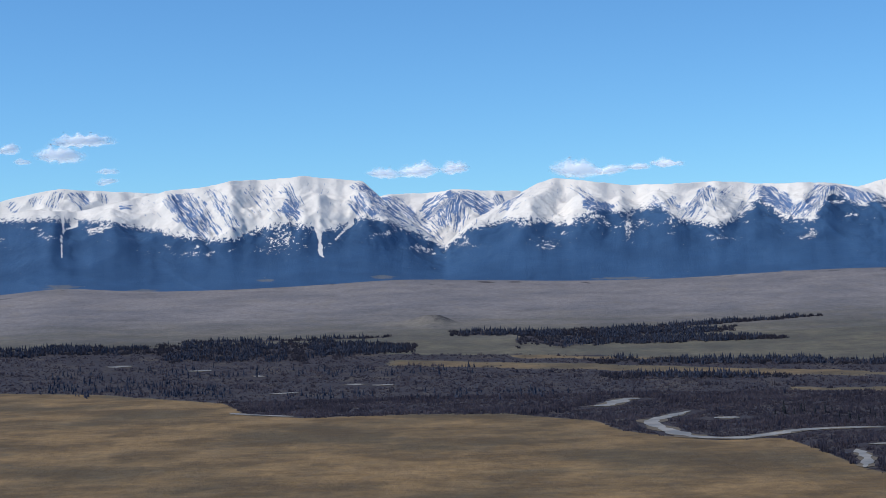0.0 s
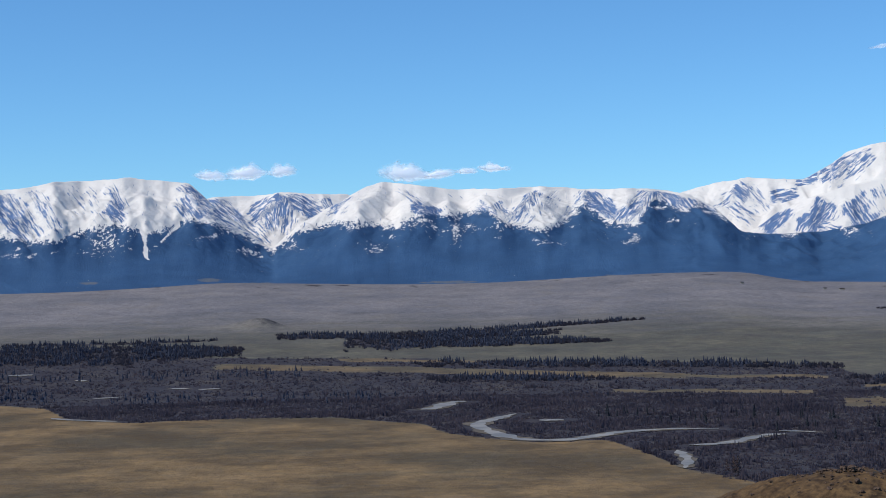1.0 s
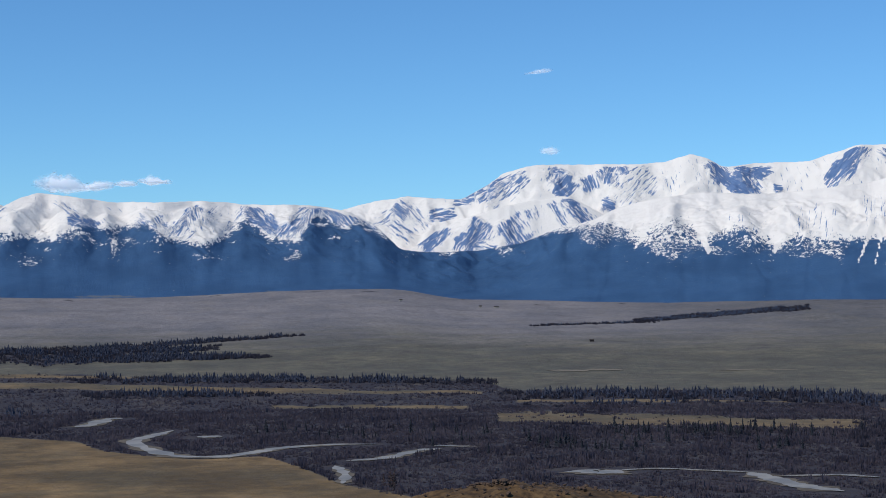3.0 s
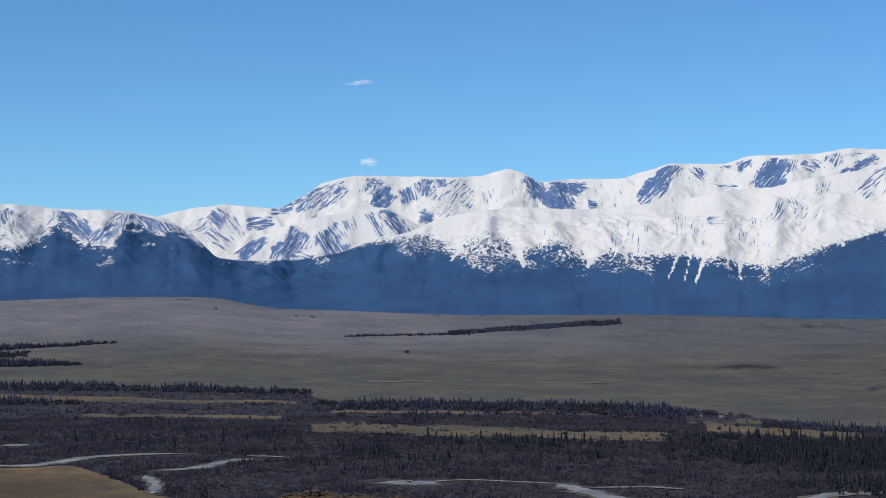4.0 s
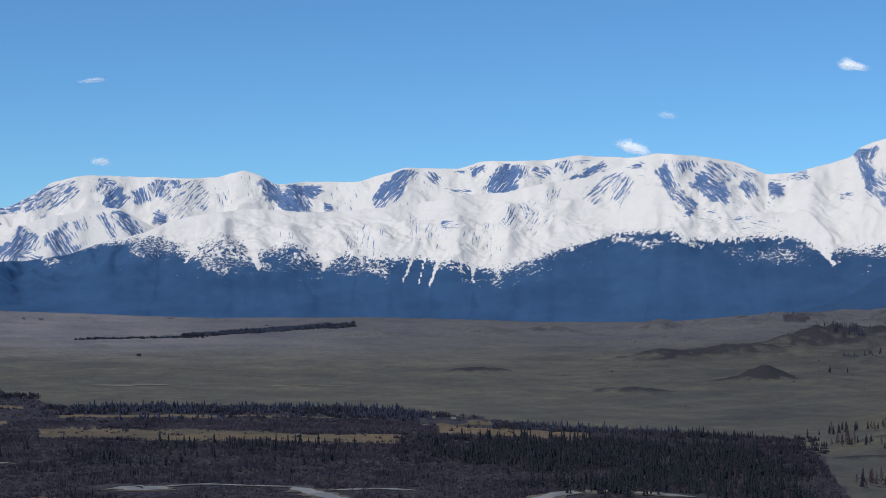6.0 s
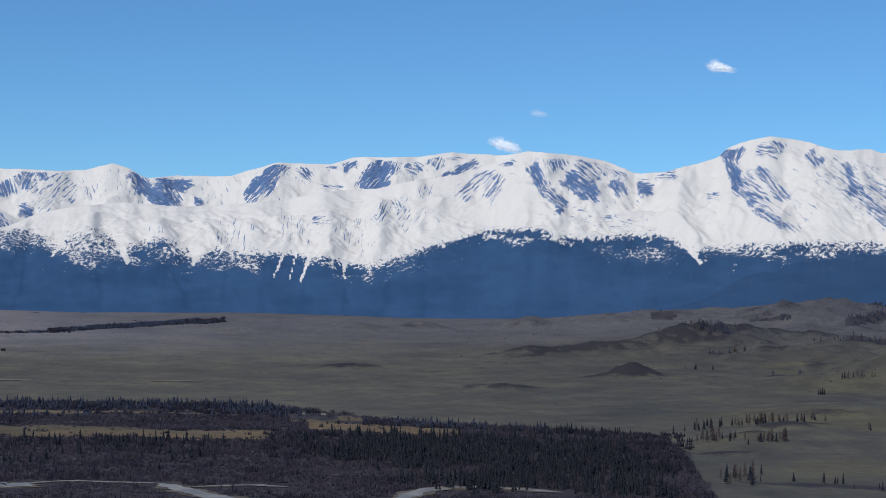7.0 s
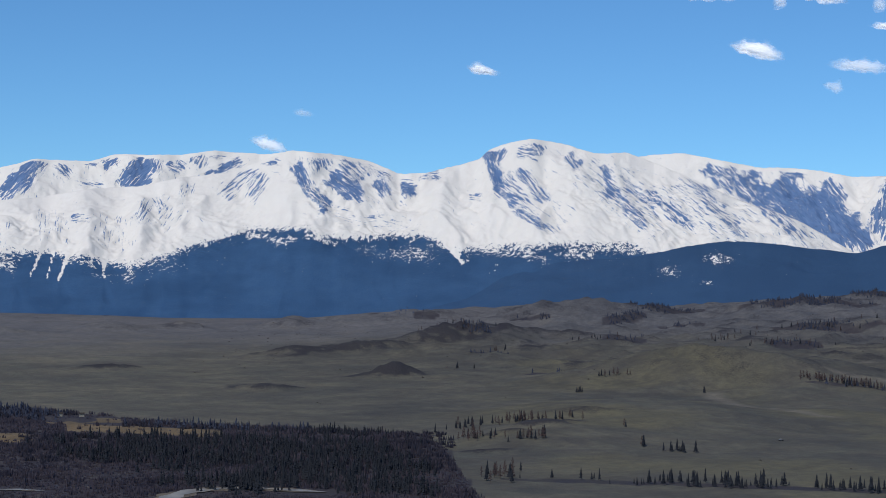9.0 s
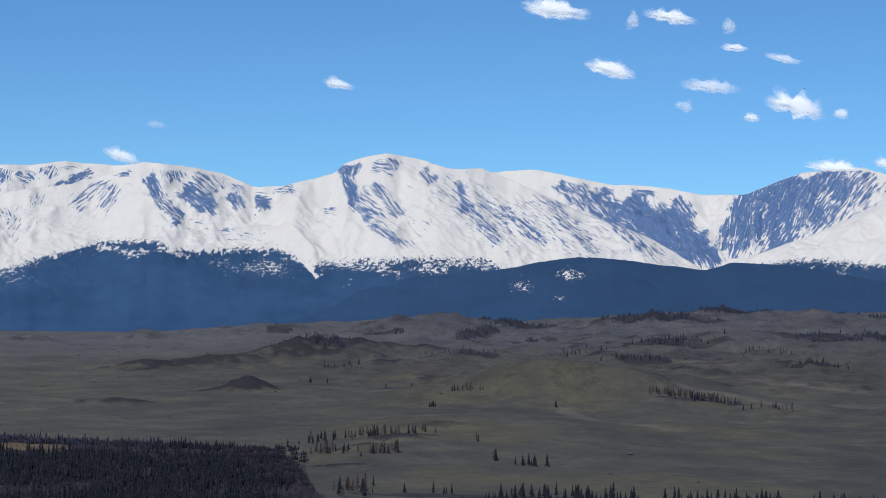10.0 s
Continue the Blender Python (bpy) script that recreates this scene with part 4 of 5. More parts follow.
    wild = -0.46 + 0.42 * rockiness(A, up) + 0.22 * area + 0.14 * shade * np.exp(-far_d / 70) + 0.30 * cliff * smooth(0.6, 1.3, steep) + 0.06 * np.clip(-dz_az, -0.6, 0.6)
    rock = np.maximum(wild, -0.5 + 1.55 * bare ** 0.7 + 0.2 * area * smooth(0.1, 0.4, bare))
    rock = -0.8 + (rock + 0.8) * smooth(1.0, 0.965, S)
    forest = np.zeros_like(z)
    if treeline:
        t = curve(TREELINE, A, 0.08) + 0.06 * fbm(A / 0.3, el / 0.5, seed + 29, 3, 0.6)
        forest = np.clip(0.5 + 2.9 * (t - el), -0.6, 1.25)
        thin = smooth(-0.05, 0.4, fbm(A / 1.0, el / 0.5, seed + 37, 4, 0.55)) * smooth(1.1, 0.25, t - el)
        forest = np.where(el < t, np.minimum(forest, 1.2 - 0.76 * thin), forest)
        for a0, e0, wa, we, k in SPARSE:
            g = np.exp(-((A - a0) / wa) ** 2 - ((el - e0) / we) ** 2) * (1 + 0.5 * fbm(A / 0.5, el / 0.3, seed + 43, 3))
            forest = forest + (0.54 - forest) * np.clip(1.25 * k * g, 0, 0.97)
        rock = rock - 0.3 * smooth(0.2, 0.0, el - t)
        for a1, e1, a0, e0, w in GULLIES:
            v = np.clip((e1 - el) / (e1 - e0 + 1e-6), 0, 1)
            d = np.abs(A - a1 - (a0 - a1) * v - 0.05 * fbm(el / 0.25, el * 0 + a1, seed + 51, 3)) / (w * (0.85 - 0.35 * v)) + 0.5 * fbm(A / 0.12, el / 0.25, seed + 53, 3)
            forest = forest - 1.25 * smooth(1.6, 0.3, d) * smooth(e0 - 0.12, e0 + 0.05, el) * smooth(e1 + 0.3, e1 + 0.05, el)
    elif treeline is None:
        forest = 1.2 + 0 * z
        for a0, e0, wa, we, k in SPARSE:
            g = np.exp(-((A - a0) / wa) ** 2 - ((el - e0) / we) ** 2) * (1 + 0.6 * fbm(A / 0.4, el / 0.25, seed + 43, 3))
            forest = forest + (0.54 - forest) * np.clip(1.25 * k * g, 0, 0.97)
    else:
        forest = forest - 1.0
    grass = np.zeros_like(z)
    for a0, e0, wa, we in MEADOWS:
        grass = np.maximum(grass, smooth(1.2, 0.7, np.hypot((A - a0) / wa, (el - e0) / we) + 0.8 * fbm(A / 0.25, el / 0.06, seed + 61, 3)))
    # "dense" masks the eastern wood, where thinner haze is painted as darker colour
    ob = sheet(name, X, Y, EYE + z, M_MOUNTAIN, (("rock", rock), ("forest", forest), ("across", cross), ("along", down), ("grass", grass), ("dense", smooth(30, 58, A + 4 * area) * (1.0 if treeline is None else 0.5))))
    return tagged(ob, label, "mountains", kind="structure")


def build_mountains():
    mountain("mountain_range_front", "long snow-covered mountain range with dark forested lower slopes", FRONT_WEST + FRONT_EAST, FRONT_SPURS + FRONT_SPURS_EAST, 3650, 4250, 4420, 0.06, 210, 100, lambda A: 1.6 - 0.4 * smooth(19, 24, A) + 0.1 * smooth(45, 48, A), 0.42,
             lambda A, u: 0.08 + 0.42 * smooth(-16, -10, A) * smooth(20, 12, A) + 0.15 * smooth(36, 40, A) * smooth(0.6, 0.8, u) + 0.95 * smooth(52.5, 56, A) * smooth(60, 58.4, A), True)
    mountain("mountain_range_middle", "snowy rock-ribbed mountain behind the front spurs", MIDDLE, MIDDLE_SPURS, 4240, 4480, 4560, 0.06, 110, 200, 1.3, 0.45, lambda A, u: 0.36 + 0.5 * smooth(0.75, 0.45, u), False, 13, 25, crag=55, cliff=0.3)
    mountain("mountain_range_back", "distant snowy summits and plateaus with rock faces blue with haze", BACK_WEST + BACK_EAST, BACK_SPURS + BACK_SPURS_EAST, 4300, 4700, 4840, 0.06, 130, 300, 1.1, 0.35,
             lambda A, u: 0.40 + 0.9 * smooth(59.3, 60.6, A) + 0.16 * smooth(0.7, 0.85, u) * smooth(17, 19, A) * smooth(40, 37, A), False, crag=85, cliff=0.3)
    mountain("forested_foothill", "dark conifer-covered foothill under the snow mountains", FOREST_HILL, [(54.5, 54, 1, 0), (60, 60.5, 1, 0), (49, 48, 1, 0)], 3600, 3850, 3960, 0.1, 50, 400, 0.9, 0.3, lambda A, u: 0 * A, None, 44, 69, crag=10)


# ---- river ----
RIVERS = [  # azimuth, distance along the stream, then its half width
    ([(5.0, 1340), (5.5, 1358), (6.05, 1415), (6.55, 1420)], 16), ([(8.2, 1280), (7.6, 1240), (6.9, 1190), (7.35, 1130), (8.3, 1074), (9.8, 1062), (11.0, 1088), (11.8, 1112), (13.5, 1130), (15, 1128)], 13),
    ([(14.0, 1018), (15.3, 1032), (16.4, 1076), (17.2, 1090)], 11), ([(13.6, 990), (13.95, 940), (13.85, 895)], 7), ([(16.9, 1112), (18.2, 1102)], 7),
    ([(21.8, 950), (22.5, 938), (23.3, 950)], 22), ([(23.1, 948), (24.5, 958), (26, 950), (27.8, 940)], 5), ([(27.5, 942), (28.4, 906), (29.3, 876), (30.6, 856)], 15), ([(28.6, 922), (30.4, 931), (31.8, 922)], 6),
    ([(35.4, 855), (36.5, 910), (38.4, 928), (41.1, 908)], 13), ([(-7.35, 1370), (-6.7, 1345), (-5.2, 1310)], 8), ([(9.0, 1212), (9.8, 1218)], 16),
    ([(-11.3, 2070), (-10.6, 2085)], 20), ([(-8.7, 1985), (-7.9, 1990)], 18), ([(-6.5, 1886), (-6.2, 1890)], 20), ([(-6, 1598), (-5, 1612)], 12), ([(-3.3, 1712), (-2.9, 1722)], 22), ([(-2.5, 1690), (-1.8, 1698)], 16)]


def spline(pts, n):
    p = np.array(pts, float)
    p = np.vstack((2 * p[0] - p[1], p, 2 * p[-1] - p[-2]))
    out = []
    for i in range(1, len(p) - 2):
        for t in np.linspace(0, 1, n, endpoint=False):
            a, b, c, d = p[i - 1:i + 3]
            out.append(0.5 * (2 * b + (c - a) * t + (2 * a - 5 * b + 4 * c - d) * t * t + (3 * b - a - 3 * c + d) * t ** 3))
    return np.array(out + [p[-2]])


def plan(az, r):
    return np.stack((r * np.sin(np.radians(az)), r * np.cos(np.radians(az))), -1)


def ribbon(name, pts, half, lift, mat, seed):
    q = spline(pts, 14)
    half = half * 0.72
    c = plan(q[:, 0], q[:, 1])
    t = np.gradient(c, axis=0)
    t /= np.linalg.norm(t, axis=1)[:, None]
    side = np.stack((t[:, 1], -t[:, 0]), -1)
    u = np.linspace(0, 1, len(c))
    w = half * (0.55 + 0.7 * fbm(u * len(pts) * 1.7, u * 0 + seed, seed, 3)) * (0.15 + 0.85 * np.minimum(1, np.minimum(u, 1 - u) * 8))
    rows = [c + side * (w * k)[:, None] for k in (-1, -0.4, 0.4, 1)]
    X, Y = np.array([v[:, 0] for v in rows]), np.array([v[:, 1] for v in rows])
    return sheet(name, X, Y, np.full_like(X, lift), mat)


def drape(ob, lift):
    """Lays a strip on the ground."""
    co = np.empty(len(ob.data.vertices) * 3, np.float32)
    ob.data.vertices.foreach_get("co", co)
    co = co.reshape(-1, 3).astype(np.float64)
    co[:, 2] = spot(np.degrees(np.arctan2(co[:, 0], co[:, 1])), np.hypot(co[:, 0], co[:, 1]))[2] + lift
    ob.data.vertices.foreach_set("co", co.astype(np.float32).ravel())
    ob.data.update()


def build_rivers():
    for i, (pts, half) in enumerate(RIVERS):
        ob = ribbon("river", pts, half, 0.45 if pts[0][1] < 1800 else 8.0, M_WATER, 60 + i)
        if pts[0][1] > 1800:
            drape(ob, 0.5)
        bank = ribbon("river_bank", pts, half * 1.5, 0.3, M_BANK, 160 + i)
        if pts[0][1] > 1800:
            drape(bank, 0.3)
        tagged(bank, "muddy brown gravel bank beside the river", "river bank", kind="structure")
        tagged(ob, "pale shallow river winding through bare scrub", "water", kind="structure")


TRACKS = [  # pale strips that lie on the ground: azimuth and distance along, half width
    ([(20.8, 2040), (21.8, 2030), (22.6, 2045), (23.4, 2035)], 24, "gravel_bar", "pale dry gravel bar at the edge of the steppe"), ([(26.5, 2020), (28.0, 2035), (29.2, 2025)], 14, "gravel_bar", "pale dry gravel bar at the edge of the steppe")]


def build_tracks():
    for i, (pts, half, name, label) in enumerate(TRACKS):
        ob = ribbon(name, pts, half, 0.0, M_GRAVEL, 80 + i)
        drape(ob, 0.5)
        tagged(ob, label, "track" if "track" in name else "gravel", kind="structure")


def box(bm, x0, x1, y0, y1, z0, z1):
    r = bmesh.ops.create_cube(bm, size=1.0, matrix=Matrix.Translation(((x0 + x1) / 2, (y0 + y1) / 2, (z0 + z1) / 2)) @ Matrix.Diagonal((x1 - x0, y1 - y0, z1 - z0, 1)))
    return r


def part(name, bm, mat, parent, label=""):
    me = bpy.data.meshes.new(name)
    bm.to_mesh(me)
    bm.free()
    me.materials.append(mat)
    ob = new(name, me)
    ob.parent = parent
    return tagged(ob, label)


HUTS = [  # azimuth, distance, length, dark or pale
    (32.96, 1520, 3.8, False), (32.27, 1526, 3.0, False), (22.36, 2560, 6.0, True), (19.15, 3420, 9.0, False), (15.9, 3380, 6.0, False), (18.6, 3440, 6.0, False), (26.6, 3360, 6.0, False)]


def build_huts():
    pale = plain_material("whitewashed_boards", (0.24, 0.225, 0.19), (0.34, 0.32, 0.27), 1.5)
    dark = plain_material("weathered_dark_boards", (0.03, 0.026, 0.024), (0.06, 0.05, 0.045), 1.5)
    for az, r, length, is_dark in HUTS:
        x, y, z = (float(v) for v in spot(az, r))
        hut = new("hut")
        hut.matrix_basis = pose(x, y, z - 0.1, 0, 0, -az + 12)
        tagged(hut, "small dark wooden hut alone on the steppe" if is_dark else "small whitewashed house standing on the open plain", "hut", group="huts on the plain")
        half, deep = length / 2, length * 0.32
        bm = bmesh.new()
        box(bm, -half, half, -deep, deep, 0, 2.4)
        part("wall", bm, dark if is_dark else pale, hut)
        bm = bmesh.new()
        a = [bm.verts.new(c) for c in ((-half - 0.3, -deep - 0.3, 2.4), (half + 0.3, -deep - 0.3, 2.4), (half + 0.3, deep + 0.3, 2.4), (-half - 0.3, deep + 0.3, 2.4), (-half - 0.3, 0, 3.9), (half + 0.3, 0, 3.9))]
        for f in ((0, 1, 5, 4), (2, 3, 4, 5), (1, 2, 5), (3, 0, 4), (3, 2, 1, 0)):
            bm.faces.new([a[i] for i in f])
        part("roof", bm, dark, hut, "dark pitched roof")


def build_car():
    """A small dark car with a pale roof, left on the open steppe."""
    x, y, z = (float(v) for v in spot(56.35, 1275.0))
    paint, roof_paint = plain_material("dusty_dark_car_paint", (0.03, 0.032, 0.04), (0.05, 0.052, 0.06), 2.0, 0.4), plain_material("pale_car_roof_paint", (0.16, 0.16, 0.17), (0.22, 0.22, 0.22), 2.0, 0.4)
    rubber = plain_material("black_rubber", (0.012, 0.012, 0.013), (0.02, 0.02, 0.02), 5.0)
    car = new("car")
    car.matrix_basis = pose(x, y, z, 0, 0, -56.2 + 15)
    tagged(car, "small dark car with a pale roof parked on the steppe", "car")
    bm = bmesh.new()
    box(bm, -1.9, 1.9, -0.8, 0.8, 0.35, 0.95)
    bmesh.ops.bevel(bm, geom=bm.edges[:], offset=0.12, segments=2, affect='EDGES')
    part("body", bm, paint, car)
    bm = bmesh.new()
    box(bm, -1.2, 1.0, -0.72, 0.72, 0.95, 1.55)
    for v in bm.verts:
        if v.co.z > 1.2:
            v.co.x, v.co.y = v.co.x * 0.75, v.co.y * 0.85
    bmesh.ops.bevel(bm, geom=bm.edges[:], offset=0.08, segments=2, affect='EDGES')
    part("roof", bm, roof_paint, car, "pale roof")
    for sx in (-1.2, 1.2):
        for sy in (-0.78, 0.78):
            bm = bmesh.new()
            bmesh.ops.create_cone(bm, cap_ends=True, segments=16, radius1=0.35, radius2=0.35, depth=0.2, matrix=Matrix.Translation((sx, sy, 0.35)) @ Matrix.Rotation(math.pi / 2, 4, 'X'))
            part("wheel", bm, rubber, car)


# ---- vegetation ----
def conifer_shape(rng, tiers, sides, slim):
    """Crown of ragged tiers and a tapered trunk, one metre high."""
    v, f = [], []
    for k in range(tiers):
        t = k / tiers
        z0, z1 = 0.10 + 0.80 * t, 0.10 + 0.80 * t + 1.55 / tiers * (1 - 0.25 * t)
        rad = slim * (1 - t) ** 0.85 * rng.uniform(0.8, 1.2) + 0.012
        base = len(v)
        spin = rng.uniform(0, 6.28)
        for i in range(sides):
            an = spin + 6.283 * (i + rng.uniform(-0.25, 0.25)) / sides
            q = rad * (rng.uniform(0.55, 0.75) if i % 2 else rng.uniform(0.95, 1.25))
            v.append((q * math.cos(an), q * math.sin(an), z0 + rng.uniform(-0.03, 0.03)))
        v.append((rng.uniform(-0.01, 0.01), rng.uniform(-0.01, 0.01), min(1.0, z1)))
        f += [(base + i, base + (i + 1) % sides, base + sides) for i in range(sides)]
    return np.array(v), np.array(f)


def trunk_shape(height, rad):
    v = [(rad * math.cos(i * 1.2566), rad * math.sin(i * 1.2566), -0.03) for i in range(5)] + [(0, 0, height)]
    return np.array(v), np.array([(i, (i + 1) % 5, 5) for i in range(5)])


def larch_shape(rng, count):
    """Bare upswept twigs round a stem, one metre high."""
    v, f = [], []
    for i in range(count):
        t = (i + 0.5) / count
        an, z = rng.uniform(0, 6.28), 0.16 + 0.8 * t
        q = (0.17 * (1 - t) ** 0.7 + 0.02) * rng.uniform(0.7, 1.25)
        d = np.array((math.cos(an), math.sin(an)))
        w = np.array((-d[1], d[0])) * 0.022
        tip = d * q
        b = len(v)
        v += [(w[0], w[1], z), (-w[0], -w[1], z), (tip[0] + w[0], tip[1] + w[1], z + 0.05), (tip[0] * 0.7, tip[1] * 0.7, z + 0.11)]
        f += [(b, b + 1, b + 2), (b + 1, b + 3, b + 2)]
    return np.array(v), np.array(f)


def bush_shape(rng, twigs):
    """A dense sheaf of bare upright twigs, one metre high."""
    v, f = [], []
    for i in range(twigs):
        an, turn = 6.283 * (i + rng.uniform(0, 1)) / twigs, rng.uniform(0, 6.28)
        d, w = np.array((math.cos(an), math.sin(an))), np.array((math.cos(turn), math.sin(turn))) * rng.uniform(0.07, 0.15)
        foot = d * rng.uniform(0, 0.5)
        top = foot * rng.uniform(0.9, 1.3) + d * rng.uniform(0, 0.12)
        h = rng.uniform(0.55, 1.1) * (1 - 0.5 * float(np.hypot(*top)))
        b = len(v)
        v += [(foot[0] - w[0], foot[1] - w[1], -0.05), (foot[0] + w[0], foot[1] + w[1], -0.05), (top[0], top[1], h)]
        f += [(b, b + 1, b + 2)]
    return np.array(v), np.array(f)


def scatter(name, shapes, pos, height, width, mat, rng, label, category):
    """All plants of a kind that nobody could count, in one mesh."""
    vs, fs, base = [], [], 0
    pick = rng.integers(0, len(shapes), len(pos))
    for k, (v, f) in enumerate(shapes):
        m = pick == k
        p, h, w = pos[m], height[m], width[m]
        an = rng.uniform(0, 6.283, len(p))
        c, s = np.cos(an)[:, None], np.sin(an)[:, None]
        x = (v[:, 0] * c - v[:, 1] * s) * w[:, None] + p[:, 0:1]
        y = (v[:, 0] * s + v[:, 1] * c) * w[:, None] + p[:, 1:2]
        z = v[:, 2] * h[:, None] + p[:, 2:3]
        vs.append(np.stack((x, y, z), -1).reshape(-1, 3))
        fs.append((f[None] + (np.arange(len(p)) * len(v))[:, None, None] + base).reshape(-1, 3))
        base += len(p) * len(v)
    vs, fs = np.concatenate(vs), np.concatenate(fs)
    ob = new(name, mesh_from(name, vs, fs, np.full(len(fs), 3), mat))
    return tagged(ob, label, category, kind="stuff")


GROVES = [  # single trees on the open hills: azimuth, distance, spread across, along, count, share of bare larches
    (47.6, 1380, 30, 14, 26, 0.6), (48.9, 1370, 22, 10, 15, 0.7), (48.0, 1195, 16, 8, 18, 0.6), (46.3, 1225, 12, 20, 18, 0.5), (45.6, 1330, 20, 20, 16, 0.5), (49.6, 1925, 9, 6, 6, 0.3), (50.7, 2030, 26, 8, 9, 0.5),
    (53.1, 1180, 17, 6, 9, 0.4), (51.8, 1197, 4, 4, 3, 0.3), (51.2, 1300, 2, 2, 2, 0.3), (53.75, 1905, 6, 3, 2, 0.0), (57.6, 1975, 30, 12, 26, 0.85), (58.4, 1970, 30, 12, 26, 0.85), (59.2, 1965, 26, 12, 26, 0.85), (60.9, 1900, 26, 8, 12, 0.5),
    (56.5, 2590, 60, 60, 26, 0.7), (57.6, 2850, 80, 30, 26, 0.5), (60.5, 2720, 60, 40, 20, 0.5), (62.4, 2540, 60, 40, 26, 0.6), (45.7, 2760, 60, 30, 26, 0.6), (47, 2500, 20, 8, 6, 0.3),
    (45.5, 2240, 26, 10, 5, 0.3), (52.3, 2420, 20, 20, 5, 0.5), (50.5, 2700, 60, 40, 18, 0.5), (54.5, 2700, 60, 40, 24, 0.5), (15.6, 868, 5, 4, 4, 1.0), (46.9, 1000, 14, 26, 14, 0.6)]


def build_vegetation():
    rng = np.random.default_rng(7)
    r2 = random.Random(5)
    # scrub
    near_n, far_n = 96000, 40000
    az = rng.uniform(-17, 48, near_n + far_n)
    r = np.sqrt(np.concatenate((rng.uniform(760 ** 2, 1500 ** 2, near_n), rng.uniform(1500 ** 2, 2450 ** 2, far_n))))
    n = near_n + far_n
    cover, gold = scrub_cover(az, r)
    x, y = r * np.sin(np.radians(az)), r * np.cos(np.radians(az))
    clump = smooth(-0.75, 0.0, fbm(x / 45, y / 45, 70, 4))
    keep = rng.uniform(0, 1, n) < np.maximum(cover * clump, gold * 0.03)
    low = np.zeros(n, bool)
    for pts, half in RIVERS:
        q = plan(*spline(pts, 10).T)
        i = np.flatnonzero(keep & (np.abs(r - np.mean([p[1] for p in pts])) < 220))
        ahead = np.hypot(q[None, :, 0], q[None, :, 1]) - r[i, None]
        d2 = (q[None, :, 0] - x[i, None]) ** 2 + (q[None, :, 1] - y[i, None]) ** 2
        d = np.sqrt(np.maximum(d2 - np.where(ahead > 0, 0.84, 0.0) * ahead ** 2, 0)).min(1)
        low[i] |= d <= half * 0.8 + 1.0
        keep[i] = np.sqrt(d2.min(1)) > half * 0.75 + 1.0
    az, r, low = az[keep], r[keep], low[keep]
    pos = np.stack(spot(az, r), -1)
    tall = (1.3 + 1.7 * rng.uniform(0, 1, len(pos)) ** 2) * (0.8 + 0.5 * fbm(pos[:, 0] / 80, pos[:, 1] / 80, 75, 3))
    tall = tall * np.where(rng.uniform(0, 1, len(pos)) < 0.10 * smooth(-0.2, 0.3, fbm(pos[:, 0] / 60, pos[:, 1] / 60, 77, 3)) * 2, 2.3, 1.0)
    tall = np.where(low, np.minimum(tall * 0.35, 0.8), tall)
    scatter("riverside_scrub", [bush_shape(r2, 12) for _ in range(6)], pos, tall, np.where(low, 2.2, np.minimum(tall, 3.2)) * rng.uniform(1.0, 2.1, len(pos)), M_SCRUB, rng, "grey-purple leafless willow scrub filling the floodplain", "scrub")
    # belts
    P, H, B = [], [], []
    for a0, a1, d0, d1, half, half1, dens in BELTS:
        n = int(abs(a1 - a0) * math.pi / 180 * (d0 + d1) / 2 * (half + half1) * dens / 100 * (1.3 if d0 < 2640 else 3.2))
        t = rng.uniform(0, 1, n)
        a = a0 + (a1 - a0) * t
        d = d0 + (d1 - d0) * t + (half + (half1 - half) * t) * (rng.uniform(-1, 1, n) + 0.7 * fbm(a / 0.9, a * 0 + d0, 83, 3))
        xx, yy = plan(a, d).T
        k = rng.uniform(0, 1, n) < smooth(-0.2, 0.15, fbm(xx / 55, yy / 55, 81, 4) + 0.1 * (dens > 2) - 0.6 * smooth(0.22, 0.0, np.minimum(t, 1 - t) + 0.12 * fbm(d / 40, a, 88, 2)))
        k &= ((a < 31.8) | (a > 34.2) | (d < 1405) | (d > 1540)) | (rng.uniform(0, 1, n) < 0.06)
        P.append(np.stack(spot(a[k], d[k]), -1))
        if dens > 0.9 and a1 < 46:
            g = rng.integers(0, n, int(n * 0.4))
            g = g[(a[g] < 31.7) | (a[g] > 34.3) | (d[g] < 1400) | (d[g] > 1545)]
            B.append(np.stack(spot(a[g] + rng.normal(0, 0.05, len(g)), d[g] + rng.normal(0, 3, len(g))), -1))
        H.append((3.6 + 6.8 * rng.uniform(0, 1, k.sum()) ** 1.5) * (0.55 if d0 > 2640 and a0 < 44 else 0.8 if d0 > 1350 else 1.0))
    P, H = np.concatenate(P), np.concatenate(H)
    dist, off = np.hypot(P[:, 0], P[:, 1]), np.degrees(np.arctan2(P[:, 0], P[:, 1]))
    shapes_far = [conifer_shape(r2, 3, 6, 0.2) for _ in range(4)]
    shapes_near = [conifer_shape(r2, 6, 7, r2.uniform(0.14, 0.2)) for _ in range(5)]
    # needle material by distance, with more painted haze farther out
    for lab, m, sh, mt in (("conifer woods at the far edge of the plain, blue with haze", (dist > 2640) & (off < 44), shapes_far, M_DISTANT_CONIFER), ("dense dark belt of distant conifers on the valley floor", (dist > 1350) & ((dist <= 2640) | (off >= 44)), shapes_far, M_FAR_CONIFER), ("dark slender conifers standing along the river", dist <= 1350, shapes_near, M_CONIFER)):
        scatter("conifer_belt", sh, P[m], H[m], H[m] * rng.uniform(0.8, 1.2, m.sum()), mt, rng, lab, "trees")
    B = np.concatenate(B)
    tall = rng.uniform(2.6, 5.6, len(B))
